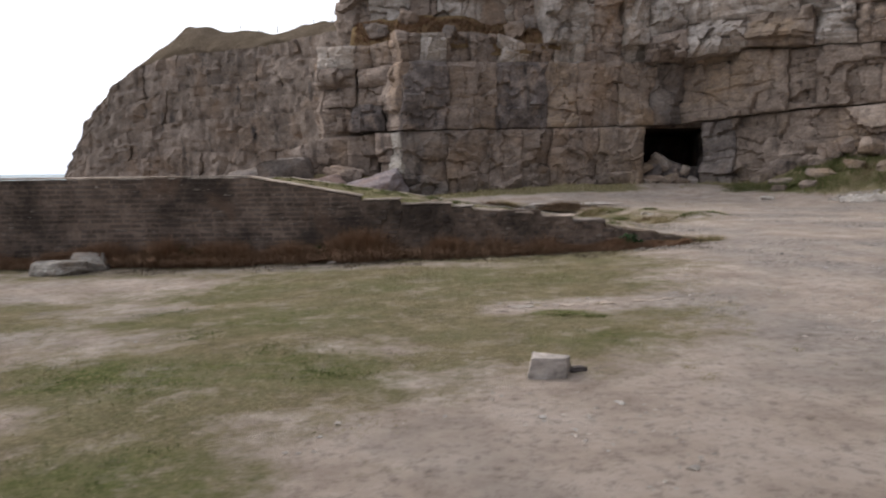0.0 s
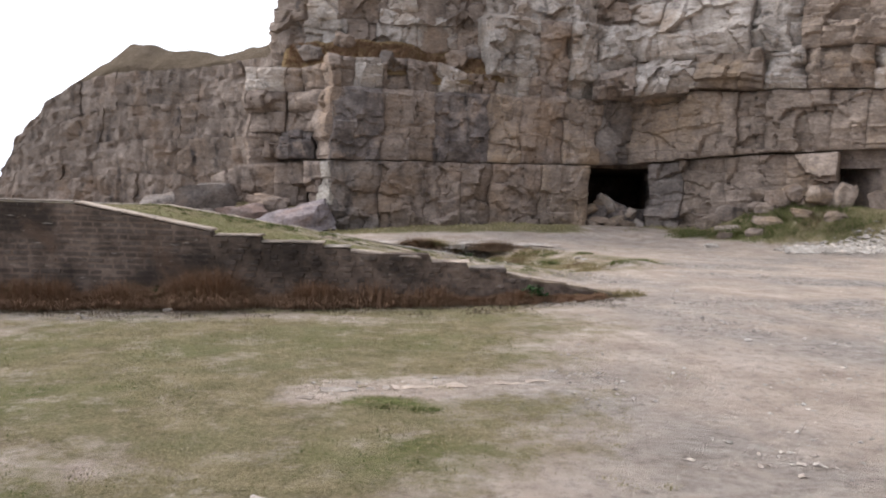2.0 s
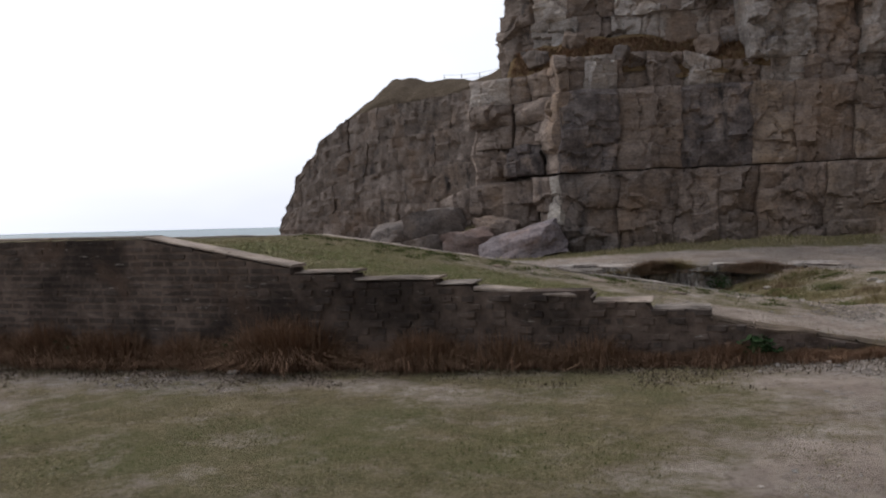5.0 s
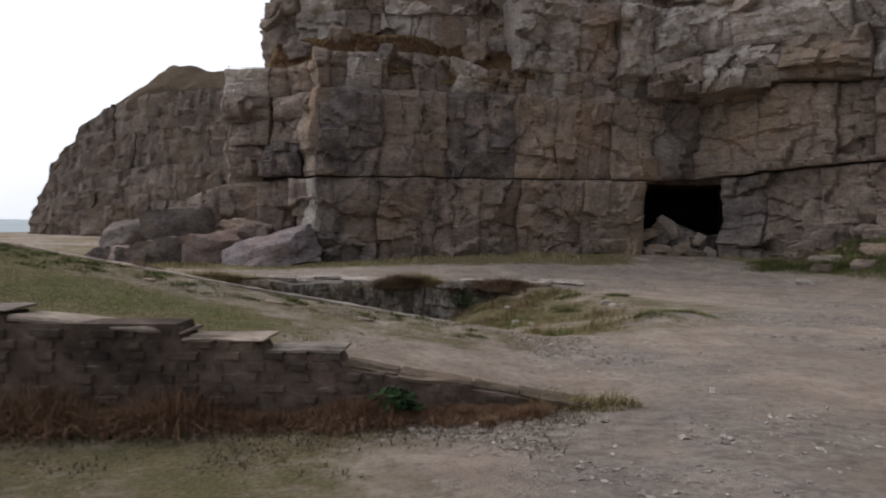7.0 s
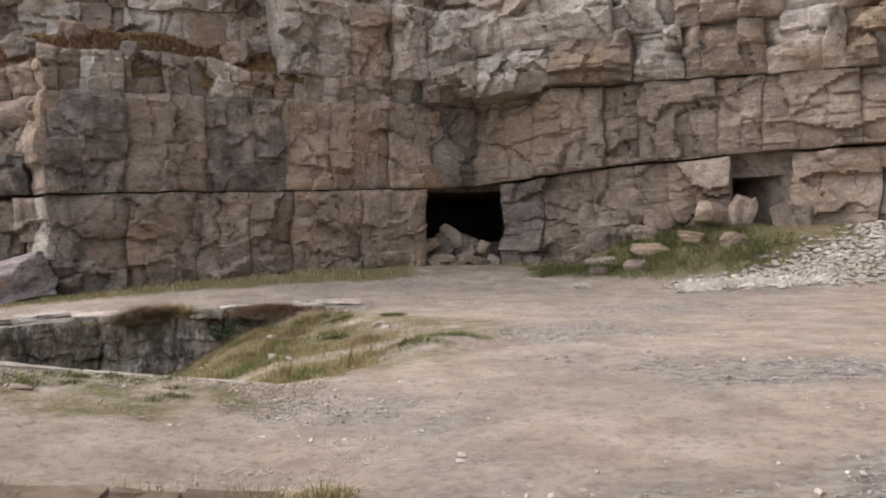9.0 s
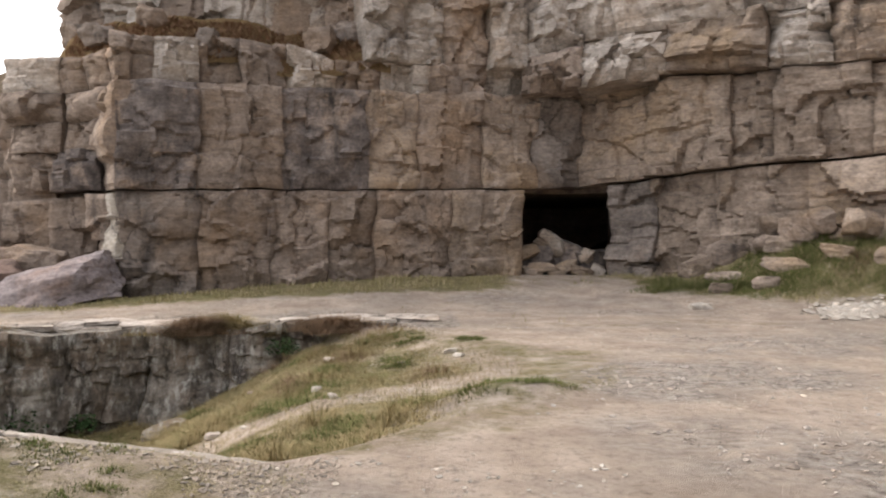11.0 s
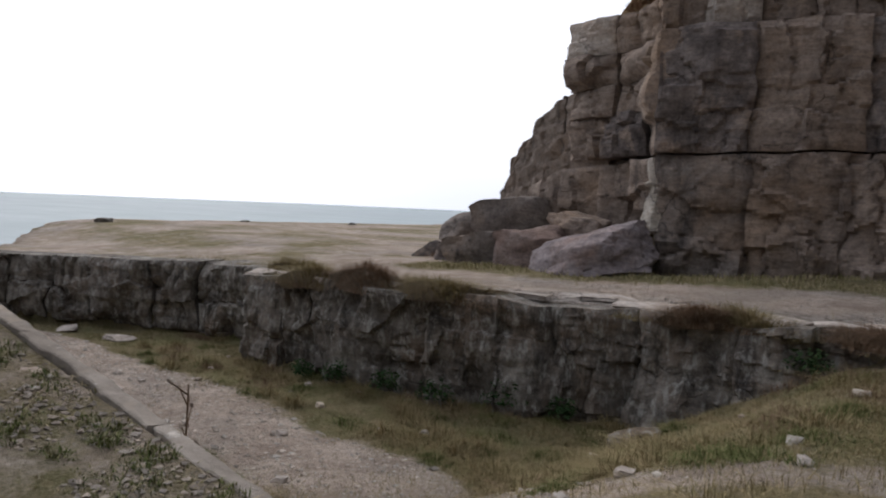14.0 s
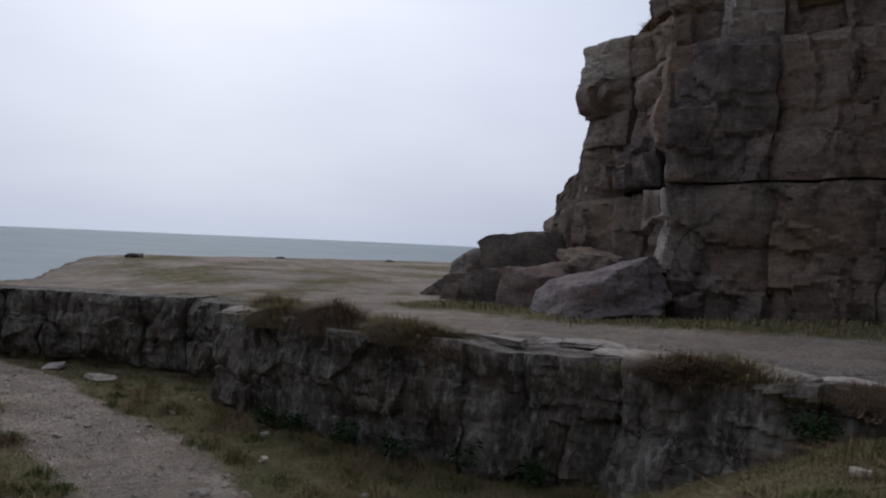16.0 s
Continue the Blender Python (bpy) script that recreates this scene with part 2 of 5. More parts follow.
def ground_material(name="earth and turf", low=(0.128, 0.106, 0.055), mid=(0.245, 0.203, 0.11), dry=(0.41, 0.335, 0.215), fresh=(0.175, 0.174, 0.078)):
    """Trodden chalky earth and short turf, parted by the mesh's own turf mask."""
    m, n, l, bsdf = material(name, 0.97)
    p = coords(n, l)
    at = n.new("ShaderNodeAttribute")
    at.attribute_name = "turf"
    sand = ramp(n, l, tex(n, l, p, 1.3, 9, 0.66), [(0.30, (0.345, 0.27, 0.217)), (0.48, (0.485, 0.393, 0.323)), (0.66, (0.60, 0.505, 0.428))])
    sand = mix(n, l, ramp(n, l, tex(n, l, p, 0.45, 6, 0.6), grey(0.50, 0.60)), sand, mix(n, l, 0.30, sand, (0.27, 0.245, 0.225)))
    peb = n.new("ShaderNodeTexVoronoi")
    peb.inputs["Scale"].default_value = 26
    l.new(p, peb.inputs["Vector"])
    sand = mix(n, l, ramp(n, l, peb.outputs["Distance"], grey(0.06, 0.3)), mix(n, l, 0.5, sand, (0.5, 0.45, 0.38)), sand)
    sand = mix(n, l, ramp(n, l, tex(n, l, p, 9, 10, 0.85), grey(0.50, 0.64)), sand, mix(n, l, 0.7, sand, (0.15, 0.12, 0.10)))
    stony = n.new("ShaderNodeAttribute")
    stony.attribute_name = "grit"
    flaky = tex(n, l, coords(n, l, (0.75, 1.25, 1.0)), 7.0, 10, 0.78, 0.4)
    shale = ramp(n, l, flaky, [(0.38, (0.095, 0.083, 0.076)), (0.47, (0.285, 0.252, 0.228)), (0.59, (0.49, 0.44, 0.395))])
    sand = mix(n, l, mix(n, l, 1.0, stony.outputs["Color"], ramp(n, l, tex(n, l, p, 1.6, 8, 0.7), grey(0.35, 0.51)), "MULTIPLY"), sand, shale)
    moist = n.new("ShaderNodeAttribute")
    moist.attribute_name = "lush"
    turf = ramp(n, l, tex(n, l, p, 2.2, 11, 0.80), [(0.36, low), (0.5, mid), (0.63, dry)])
    turf = mix(n, l, ramp(n, l, tex(n, l, p, 0.7, 6, 0.65), grey(0.45, 0.66)), turf, fresh)
    turf = mix(n, l, ramp(n, l, tex(n, l, p, 34, 6, 0.8), grey(0.42, 0.66)), mix(n, l, 0.30, turf, (0.04, 0.036, 0.018)), mix(n, l, 0.55, turf, dry))
    green = ramp(n, l, tex(n, l, p, 9, 9, 0.8), [(0.36, (0.066, 0.080, 0.027)), (0.5, (0.135, 0.148, 0.052)), (0.66, (0.25, 0.232, 0.105))])
    turf = mix(n, l, mix(n, l, 1.0, moist.outputs["Color"], ramp(n, l, tex(n, l, p, 1.5, 9, 0.72), grey(0.36, 0.58)), "MULTIPLY"), turf, green)
    edge = n.new("ShaderNodeMath")
    edge.operation = "ADD"
    l.new(at.outputs["Fac"], edge.inputs[0])
    spread = n.new("ShaderNodeMapRange")
    spread.inputs["To Min"].default_value, spread.inputs["To Max"].default_value = -0.92, 0.92
    l.new(tex(n, l, p, 1.9, 12, 0.80), spread.inputs["Value"])
    l.new(spread.outputs[0], edge.inputs[1])
    base = mix(n, l, ramp(n, l, edge.outputs[0], grey(0.32, 0.68)), sand, turf)
    l.new(base, bsdf.inputs["Base Color"])
    b0 = bump(n, l, bsdf, flaky, 0.8, 0.10)
    b1 = bump(n, l, bsdf, tex(n, l, p, 5.0, 11, 0.84), 0.7, 0.11, b0)
    bump(n, l, bsdf, tex(n, l, p, 48, 7, 0.8), 0.9, 0.025, b1)
    return m


GROUND = ground_material()
LEDGE_TURF = ground_material("ochre ledge grass", (0.125, 0.078, 0.040), (0.215, 0.142, 0.074), (0.31, 0.215, 0.12), (0.20, 0.138, 0.066))
HILL_TURF = ground_material("brown hill grass", (0.066, 0.048, 0.034), (0.122, 0.091, 0.066), (0.19, 0.145, 0.106), (0.098, 0.074, 0.049))


def blade_material(name, low, high, dry):
    m, n, l, bsdf = material(name, 0.8)
    geo = n.new("ShaderNodeNewGeometry")
    p = coords(n, l)
    c = ramp(n, l, geo.outputs["Random Per Island"], [(0.0, low), (0.45, high), (0.75, dry), (1.0, dry)])
    c = mix(n, l, ramp(n, l, tex(n, l, p, 0.9, 5), grey(0.4, 0.65)), c, mix(n, l, 0.55, c, high))
    l.new(c, bsdf.inputs["Base Color"])
    return m


TURF_BLADE = blade_material("turf blades", (0.165, 0.152, 0.066), (0.27, 0.236, 0.118), (0.43, 0.352, 0.225))
GREEN_BLADE = blade_material("fresh grass", (0.062, 0.080, 0.027), (0.105, 0.122, 0.043), (0.19, 0.175, 0.08))
DRY_BLADE = blade_material("dry grass", (0.115, 0.102, 0.044), (0.205, 0.163, 0.083), (0.34, 0.265, 0.15))
RUST_BLADE = blade_material("rusty dead grass", (0.105, 0.066, 0.045), (0.18, 0.118, 0.078), (0.265, 0.188, 0.128))
WALL_GRASS = blade_material("russet bracken", (0.125, 0.070, 0.044), (0.21, 0.124, 0.078), (0.30, 0.20, 0.13))
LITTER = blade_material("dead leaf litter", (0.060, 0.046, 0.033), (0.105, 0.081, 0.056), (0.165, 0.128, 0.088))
LEAF = blade_material("green leaves", (0.020, 0.040, 0.016), (0.033, 0.064, 0.025), (0.055, 0.08, 0.033))


def wall_material(name, lo, hi, patch, rust, fleck, flecks=0.62):
    """Old masonry: blotched, weathered in patches, with rusty areas and pale flecks along the beds."""
    m, n, l, bsdf = material(name, 0.93)
    p = coords(n, l)
    oi = n.new("ShaderNodeObjectInfo")
    geo = n.new("ShaderNodeNewGeometry")
    flat = coords(n, l, (0.55, 0.55, 2.4))
    c = ramp(n, l, tex(n, l, p, 3.4, 9, 0.74), [(0.32, lo), (0.66, hi)])
    vary = n.new("ShaderNodeMath")
    vary.operation = "ADD"
    l.new(oi.outputs["Random"], vary.inputs[0])
    l.new(geo.outputs["Random Per Island"], vary.inputs[1])
    c = mix(n, l, 0.9, c, ramp(n, l, vary.outputs[0], [(0.1, (0.72, 0.70, 0.68)), (0.9, (1.0, 1.0, 1.0)), (1.7, (1.35, 1.28, 1.22))]), "MULTIPLY")
    c = mix(n, l, ramp(n, l, tex(n, l, p, 0.75, 5, 0.62), grey(0.47, 0.62)), c, mix(n, l, 0.8, c, patch))
    c = mix(n, l, ramp(n, l, tex(n, l, p, 1.15, 6, 0.68, 0.6), grey(0.54, 0.66)), c, mix(n, l, 0.6, c, rust))
    c = mix(n, l, ramp(n, l, tex(n, l, flat, 8, 8, 0.78), grey(flecks, flecks + 0.09)), c, fleck)
    c = mix(n, l, ramp(n, l, tex(n, l, p, 24, 6, 0.75), grey(0.58, 0.75)), c, mix(n, l, 0.5, c, patch))
    l.new(c, bsdf.inputs["Base Color"])
    b1 = bump(n, l, bsdf, tex(n, l, p, 9, 8, 0.7), 0.8, 0.035)
    bump(n, l, bsdf, tex(n, l, p, 60, 5, 0.7), 0.6, 0.010, b1)
    return m


WALL_STONE = wall_material("dark weathered wall stone", (0.062, 0.049, 0.042), (0.178, 0.142, 0.12), (0.032, 0.026, 0.023), (0.145, 0.096, 0.070), (0.36, 0.32, 0.28), 0.60)
MORTAR = wall_material("old mortar", (0.066, 0.052, 0.044), (0.185, 0.147, 0.124), (0.036, 0.030, 0.026), (0.145, 0.097, 0.070), (0.40, 0.36, 0.315), 0.61)
CONCRETE = wall_material("worn concrete", (0.25, 0.215, 0.182), (0.44, 0.388, 0.335), (0.20, 0.17, 0.142), (0.36, 0.29, 0.22), (0.60, 0.55, 0.49), 0.58)
FLAGSTONE = wall_material("weathered flagstone", (0.195, 0.163, 0.137), (0.40, 0.348, 0.30), (0.13, 0.108, 0.09), (0.27, 0.20, 0.15), (0.50, 0.455, 0.40), 0.66)
WALL_EARTH = wall_material("earthy rubble masonry", (0.075, 0.06, 0.047), (0.19, 0.155, 0.122), (0.06, 0.05, 0.037), (0.15, 0.105, 0.068), (0.36, 0.32, 0.275), 0.64)
RUBBLE = wall_material("white broken limestone", (0.36, 0.325, 0.285), (0.58, 0.535, 0.48), (0.30, 0.265, 0.23), (0.45, 0.37, 0.30), (0.66, 0.61, 0.55), 0.66)


def sea_material():
    m, n, l, bsdf = material("sea water", 0.5)
    p = coords(n, l, (0.35, 1.0, 1.0))
    c = ramp(n, l, tex(n, l, p, 0.02, 6), [(0.35, (0.30, 0.355, 0.37)), (0.7, (0.37, 0.425, 0.44))])
    l.new(c, bsdf.inputs["Base Color"])
    bsdf.inputs["Specular IOR Level"].default_value = 0.03
    bump(n, l, bsdf, tex(n, l, p, 0.35, 8, 0.6), 0.5, 0.7)
    return m


SEA = sea_material()


# ---------------------------------------------------------------- builders
def mesh_object(name, verts, faces, mat, parent=None, label="", smooth=True, crisp=0):
    me = bpy.data.meshes.new(name)
    me.from_pydata([tuple(v) for v in verts], [], faces)
    me.materials.append(mat)
    if smooth:
        me.polygons.foreach_set("use_smooth", [True] * len(me.polygons))
    me.update()
    if crisp:
        me.set_sharp_from_angle(angle=radians(crisp))
    ob = new(name, me)
    if parent is not None:
        ob.parent = parent
    if label:
        ob["label"] = label
    return ob


def grid_faces(nu, nv):
    i, j = np.meshgrid(np.arange(nu), np.arange(nv), indexing="ij")
    a = (i * (nv + 1) + j).ravel()
    return np.stack([a, a + nv + 1, a + nv + 2, a + 1], 1).tolist()


def cuts(rng, depth, u0=0.0, u1=1.0, v0=0.0, v1=1.0, aspect=1.0):
    """An uneven split of a block's face into pieces, by saw cuts."""
    w, h = (u1 - u0) * aspect, v1 - v0
    if depth == 0 or max(w, h) < 0.16:
        return [(u0, u1, v0, v1)]
    k = rng.uniform(0.3, 0.7)
    if w * rng.uniform(0.75, 1.9) > h:
        c = u0 + (u1 - u0) * k
        return cuts(rng, depth - 1, u0, c, v0, v1, aspect) + cuts(rng, depth - 1, c, u1, v0, v1, aspect)
    c = v0 + (v1 - v0) * k
    return cuts(rng, depth - 1, u0, u1, v0, c, aspect) + cuts(rng, depth - 1, u0, u1, c, v1, aspect)


def rock_block(parent, a, b, za, zb, ta, tb, mat, seed, off=0.0, depth=1.2, cell=0.07, rough=0.12, splits=2, edge=0.065, swell=0.0, lean=0.0, wob=0.10, flute=0.0, name="rock_block"):
    """One block of a rock face between the plan points a and b: its foot runs from za to zb, its top from ta to tb."""
    rng = random.Random(seed)
    a, b = np.array(a, float), np.array(b, float)
    length = float(np.linalg.norm(b - a))
    along = (b - a) / length
    out = np.array([along[1], -along[0]])
    height = max(ta - za, tb - zb)
    nu, nv = max(5, int(length / cell)), max(5, int(height / cell))
    u, v = np.meshgrid(np.linspace(0, 1, nu + 1), np.linspace(0, 1, nv + 1), indexing="ij")
    lo, hi = za + (zb - za) * u, ta + (tb - ta) * u
    z = lo + (hi - lo) * v
    # the joints wander, and neighbours share their course
    x0, x1 = a[0] * 3.1 + a[1] * 1.7, b[0] * 3.1 + b[1] * 1.7
    left = wob * vnoise(x0, z / 0.9, 0.0, 5) + wob * 0.5 * vnoise(x0, z / 0.33, 3.0, 6)
    right = wob * vnoise(x1, z / 0.9, 0.0, 5) + wob * 0.5 * vnoise(x1, z / 0.33, 3.0, 6)
    s = length * u + left * (1 - u) + right * u
    px, py = a[0] + along[0] * s, a[1] + along[1] * s
    z = z + wob * 0.45 * (vnoise(px / 0.8, py / 0.8, za * 2.7, 8) * (1 - v) + vnoise(px / 0.8, py / 0.8, ta * 2.7, 8) * v)
    aspect = length / height
    wu = u + 0.17 / max(aspect, 0.4) * fbm(px, py, z, 0.9, 4, seed) + rng.uniform(-0.22, 0.22) * (v - 0.5)
    wv = v + 0.14 * fbm(px, py, z, 0.9, 4, seed + 9) + rng.uniform(-0.18, 0.18) * (u - 0.5)
    d = np.zeros_like(u)
    groove = np.full_like(u, 9.0)
    for u0, u1, v0, v1 in cuts(rng, splits, aspect=aspect):
        inside = (wu >= (u0 if u0 > 0 else -9)) & (wu < (u1 if u1 < 1 else 9)) & (wv >= (v0 if v0 > 0 else -9)) & (wv < (v1 if v1 < 1 else 9))
        tilt_u, tilt_v, rise = rng.uniform(-0.13, 0.13), rng.uniform(-0.10, 0.10), rng.uniform(-1, 1) * rough
        d = np.where(inside, rise + tilt_u * (wu - (u0 + u1) / 2) * length + tilt_v * (wv - (v0 + v1) / 2) * height, d)
        near = np.full_like(u, 9.0)
        for value, line, size in ((wu, u0, length), (wu, u1, length), (wv, v0, height), (wv, v1, height)):
            if 0 < line < 1:
                near = np.minimum(near, abs(value - line) * size)
        groove = np.where(inside, near, groove)
    d = d - 0.11 * np.clip(1 - groove / 0.05, 0, 1) * step(-0.25, 0.35, fbm(px, py, z, 0.7, 2, seed + 4))
    rim = np.minimum(np.minimum(u, 1 - u) * length, np.minimum(v, 1 - v) * height)
    rim = rim * (1 + 0.6 * fbm(px, py, z, 0.4, 2, seed + 3))
    d = d - edge * np.clip(1 - rim / (edge * 2.4), 0, 1) ** 1.6
    run = px * 0.95 + py * 0.55 + 0.10 * fbm(px, py, z, 0.5, 3, 31)
    rise_z = z * 1.25 + 0.08 * fbm(px, py, z, 0.5, 3, 32)
    k = rough / 0.12
    d = d + k * (facets(run, rise_z, 1.25, 7, 0.20) + facets(run, rise_z * 1.4, 0.46, 9, 0.11) + facets(run, rise_z * 1.8, 0.17, 10, 0.10))
    d = d + rough * 0.32 * fbm(px, py, z, 0.45, 5, 40)
    if flute:
        d = d + flute * 0.5 * fbm(px * 1.0, py * 1.0, z * 0.35, 0.2, 3, 46)
        # weathered upright ribs and hollows, and thin beds that stand out
        d = d + flute * fbm(px * 1.0, py * 1.0, z * 0.28, 0.55, 4, 43) + flute * 0.45 * fbm(px * 0.3, py * 0.3, z * 2.4, 0.6, 4, 44)
        d = d - flute * 1.3 * step(0.15, 0.45, fbm(px, py, z * 0.5, 0.9, 3, 45))
    d = d + swell * (1 - (2 * u - 1) ** 2) * (1 - (2 * v - 1) ** 2) + lean * (v - 0.5) * height + off
    front = np.stack([px + out[0] * d, py + out[1] * d, z], -1).reshape(-1, 3)
    faces = grid_faces(nu, nv)
    w = nv + 1
    ring = [i * w for i in range(nu + 1)] + [nu * w + j for j in range(1, nv + 1)] + [i * w + nv for i in range(nu - 1, -1, -1)] + [j for j in range(nv - 1, 0, -1)]
    base = len(front)
    rear = front[ring] - np.array([out[0] * depth, out[1] * depth, 0])
    m = len(ring)
    faces += [(ring[(i + 1) % m], ring[i], base + i, base + (i + 1) % m) for i in range(m)]
    faces.append([base + i for i in range(m)][::-1])
    return mesh_object(name, np.vstack([front, rear]), faces, mat, parent, crisp=33)


def structure(name, label, category="rock face"):
    return tagged(new(name), label, category, kind="structure")


def boulder(name, centre, size, mat, seed, turn=0.0, cell=0.08, label="", squash=0.75, category="boulder", group="", lumps=0.16, parent=None, tilt=0.0):
    """A loose rock: a rounded box with broken faces, standing on the ground."""
    bm = bmesh.new()
    bmesh.ops.create_cube(bm, size=2.0)
    n = max(4, min(22, int(max(size) / cell)))
    bmesh.ops.subdivide_edges(bm, edges=bm.edges[:], cuts=n, use_grid_fill=True)
    rng = random.Random(seed)
    planes = [(Vector((rng.gauss(0, 1), rng.gauss(0, 1), rng.gauss(0, 0.8))).normalized(), rng.uniform(0.72, 1.05)) for _ in range(9)]
    for vert in bm.verts:
        p = vert.co
        q = p.normalized()
        p = p.lerp(q * 1.15, 1 - squash)
        for normal, reach in planes:
            over = p.dot(normal) - reach
            if over > 0:
                p = p - normal * over * 0.85
        k = 1 + lumps * noise.fractal(p * 1.3 + Vector((seed, 0, 0)), 0.9, 2.0, 4)
        vert.co = Vector((p.x * size[0] * k / 2, p.y * size[1] * k / 2, p.z * size[2] * k / 2))
    me = bpy.data.meshes.new(name)
    bm.to_mesh(me)
    bm.free()
    me.materials.append(mat)
    me.polygons.foreach_set("use_smooth", [True] * len(me.polygons))
    me.set_sharp_from_angle(angle=radians(24))
    ob = new(name, me)
    ob.matrix_world = pose(*centre, 0, 0, turn) @ pose(0, 0, 0, tilt * 0.4, tilt, 0)
    if parent is not None:
        ob.parent = parent
    elif label:
        tagged(ob, label, category, group)
    return ob


def blades(name, places, heights, widths, mat, label, seed, lean=0.5, per=1):
    """Grass as one object: two-sided blades of three faces, bent by chance."""
    rng = np.random.default_rng(seed)
    places = np.repeat(np.asarray(places, float), per, 0)
    heights, widths = np.repeat(heights, per), np.repeat(widths, per)
    k = len(places)
    if per > 1:
        places[:, :2] += rng.normal(0, 1, (k, 2)) * (heights * 0.22)[:, None]
    ang = rng.uniform(0, 2 * np.pi, k)
    bend = np.abs(rng.normal(0, lean, k))
    dirx, diry = np.cos(ang), np.sin(ang)
    h = heights * rng.uniform(0.5, 1.2, k)
    w = widths * 0.5
    sx, sy = -diry * w, dirx * w
    def row(frac, width):
        reach = bend * h * frac ** 1.6
        zz = h * frac * np.sqrt(np.clip(1 - (bend * 0.55 * frac) ** 2, 0.1, 1))
        c = places + np.stack([dirx * reach, diry * reach, zz], 1)
        o = np.stack([sx, sy, np.zeros(k)], 1) * width
        return c - o, c + o
    a0, b0 = row(np.zeros(k), 1.0)
    a1, b1 = row(np.full(k, 0.55), 0.8)
    tip, _ = row(np.ones(k), 0.0)
    verts = np.stack([a0, b0, a1, b1, tip], 1).reshape(-1, 3)
    i = np.arange(k) * 5
    quads = np.stack([i, i + 1, i + 3, i + 2], 1).tolist()
    tris = np.stack([i + 2, i + 3, i + 4], 1).tolist()
    ob = mesh_object(name, verts, quads + tris, mat, smooth=False)
    return tagged(ob, label, "grass", kind="stuff")


# ---------------------------------------------------------------- plan
WALL_X, WALL_Y = (-16.0, -1.5, 5.2), (12.95, 13.05, 14.35)
CURB_Y = 18.2


def wall_y(x):
    return np.interp(x, WALL_X, WALL_Y)


def ramp_z(x):
    """The top of the made platform, which falls to the ground as a ramp."""
    return np.interp(x, (-3.6, 1.5, 5.1), (1.38, 0.60, 0.10))


FACE_X = (-30.0, -22.0, -16.0, -12.5, -9.0, -8.4, -4.3, -2.0, -0.7, 1.2, 3.2, 4.8)
FACE_Y = (15.0, 21.0, 25.2, 27.2, 27.4, 26.1, 26.1, 26.7, 27.2, 27.8, 28.1, 28.3)


def face_y(x):
    """The back of the sunken quarry floor."""
    return np.interp(x, FACE_X, FACE_Y)


MAIN = ((-1.8, 12.2), (33.2, 37.81))
RIGHT = ((12.4, 15.0, 20.2, 24.0, 32.0), (36.7, 34.6, 30.7, 27.2, 20.0))


def main_y(x):
    return np.interp(x, *MAIN)


def right_y(x):
    return np.interp(x, *RIGHT)


def upper_z(x, y):
    """Ground level outside the sunken floor."""
    z = 0.10 * step(9, 13, y) * step(2.5, 5.5, x) * (1 - step(17, 24, y))
    foot = np.where(x < 11, np.interp(x, *MAIN), right_y(np.maximum(x, 11)))
    z = z + 0.42 * step(6.5, 1.0, foot - y) * step(-4, 6, x) + 0.15 * step(4.0, 0.5, foot - y) * step(-9, -2, x)
    z = z + 1.15 * step(3.6, 0.2, foot - y) * step(13.4, 16.8, x)
    z = z - 0.028 * np.maximum(0, -x - 4) * step(21, 26, y) * (1 - step(27, 34, y)) + 0.12 * step(-10, -30, x) * step(30, 36, y)
    z = z + 1.25 * step(32.9, 35.6, y) * step(-10.5, -6.0, x) * (1 - step(-2.4, -1.7, x)) * (1 - step(37.0, 40.0, y))
    z = z + 0.20 * np.exp(-((x - 6.9) / 0.9) ** 2 - ((y - 20.8) / 0.5) ** 2)
    z = z - 0.10 * step(-1, -5, x) * step(16, 12, y)
    return z


def pit_depth(x, y):
    """How far the sunken floor lies below: sheer at the back, a grass bank towards the ramp's foot."""
    back_in = step(0.0, 0.2, face_y(x) + 0.55 - y)
    near_in = step(CURB_Y + 0.05, CURB_Y + 0.3, y)
    lip = np.interp(y, (18.2, 19.6, 21.8, 24.3, 26.9, 28.6), (5.0, 6.6, 8.3, 8.5, 6.2, 4.3))
    brow = np.interp(y, (18.2, 20.0, 24.0, 26.0, 28.0), (4.3, 4.5, 4.8, 4.5, 4.2))
    run = np.interp(y, (18.2, 20.0, 24.0, 28.0), (5.0, 4.6, 3.7, 3.1))
    shallow = step(0.0, 1.0, (lip - x) / np.maximum(lip - brow, 0.3))
    steep = np.clip((brow - x) / run, 0, 1)
    return back_in * near_in * (0.36 * shallow + 1.6 * steep ** 1.1)


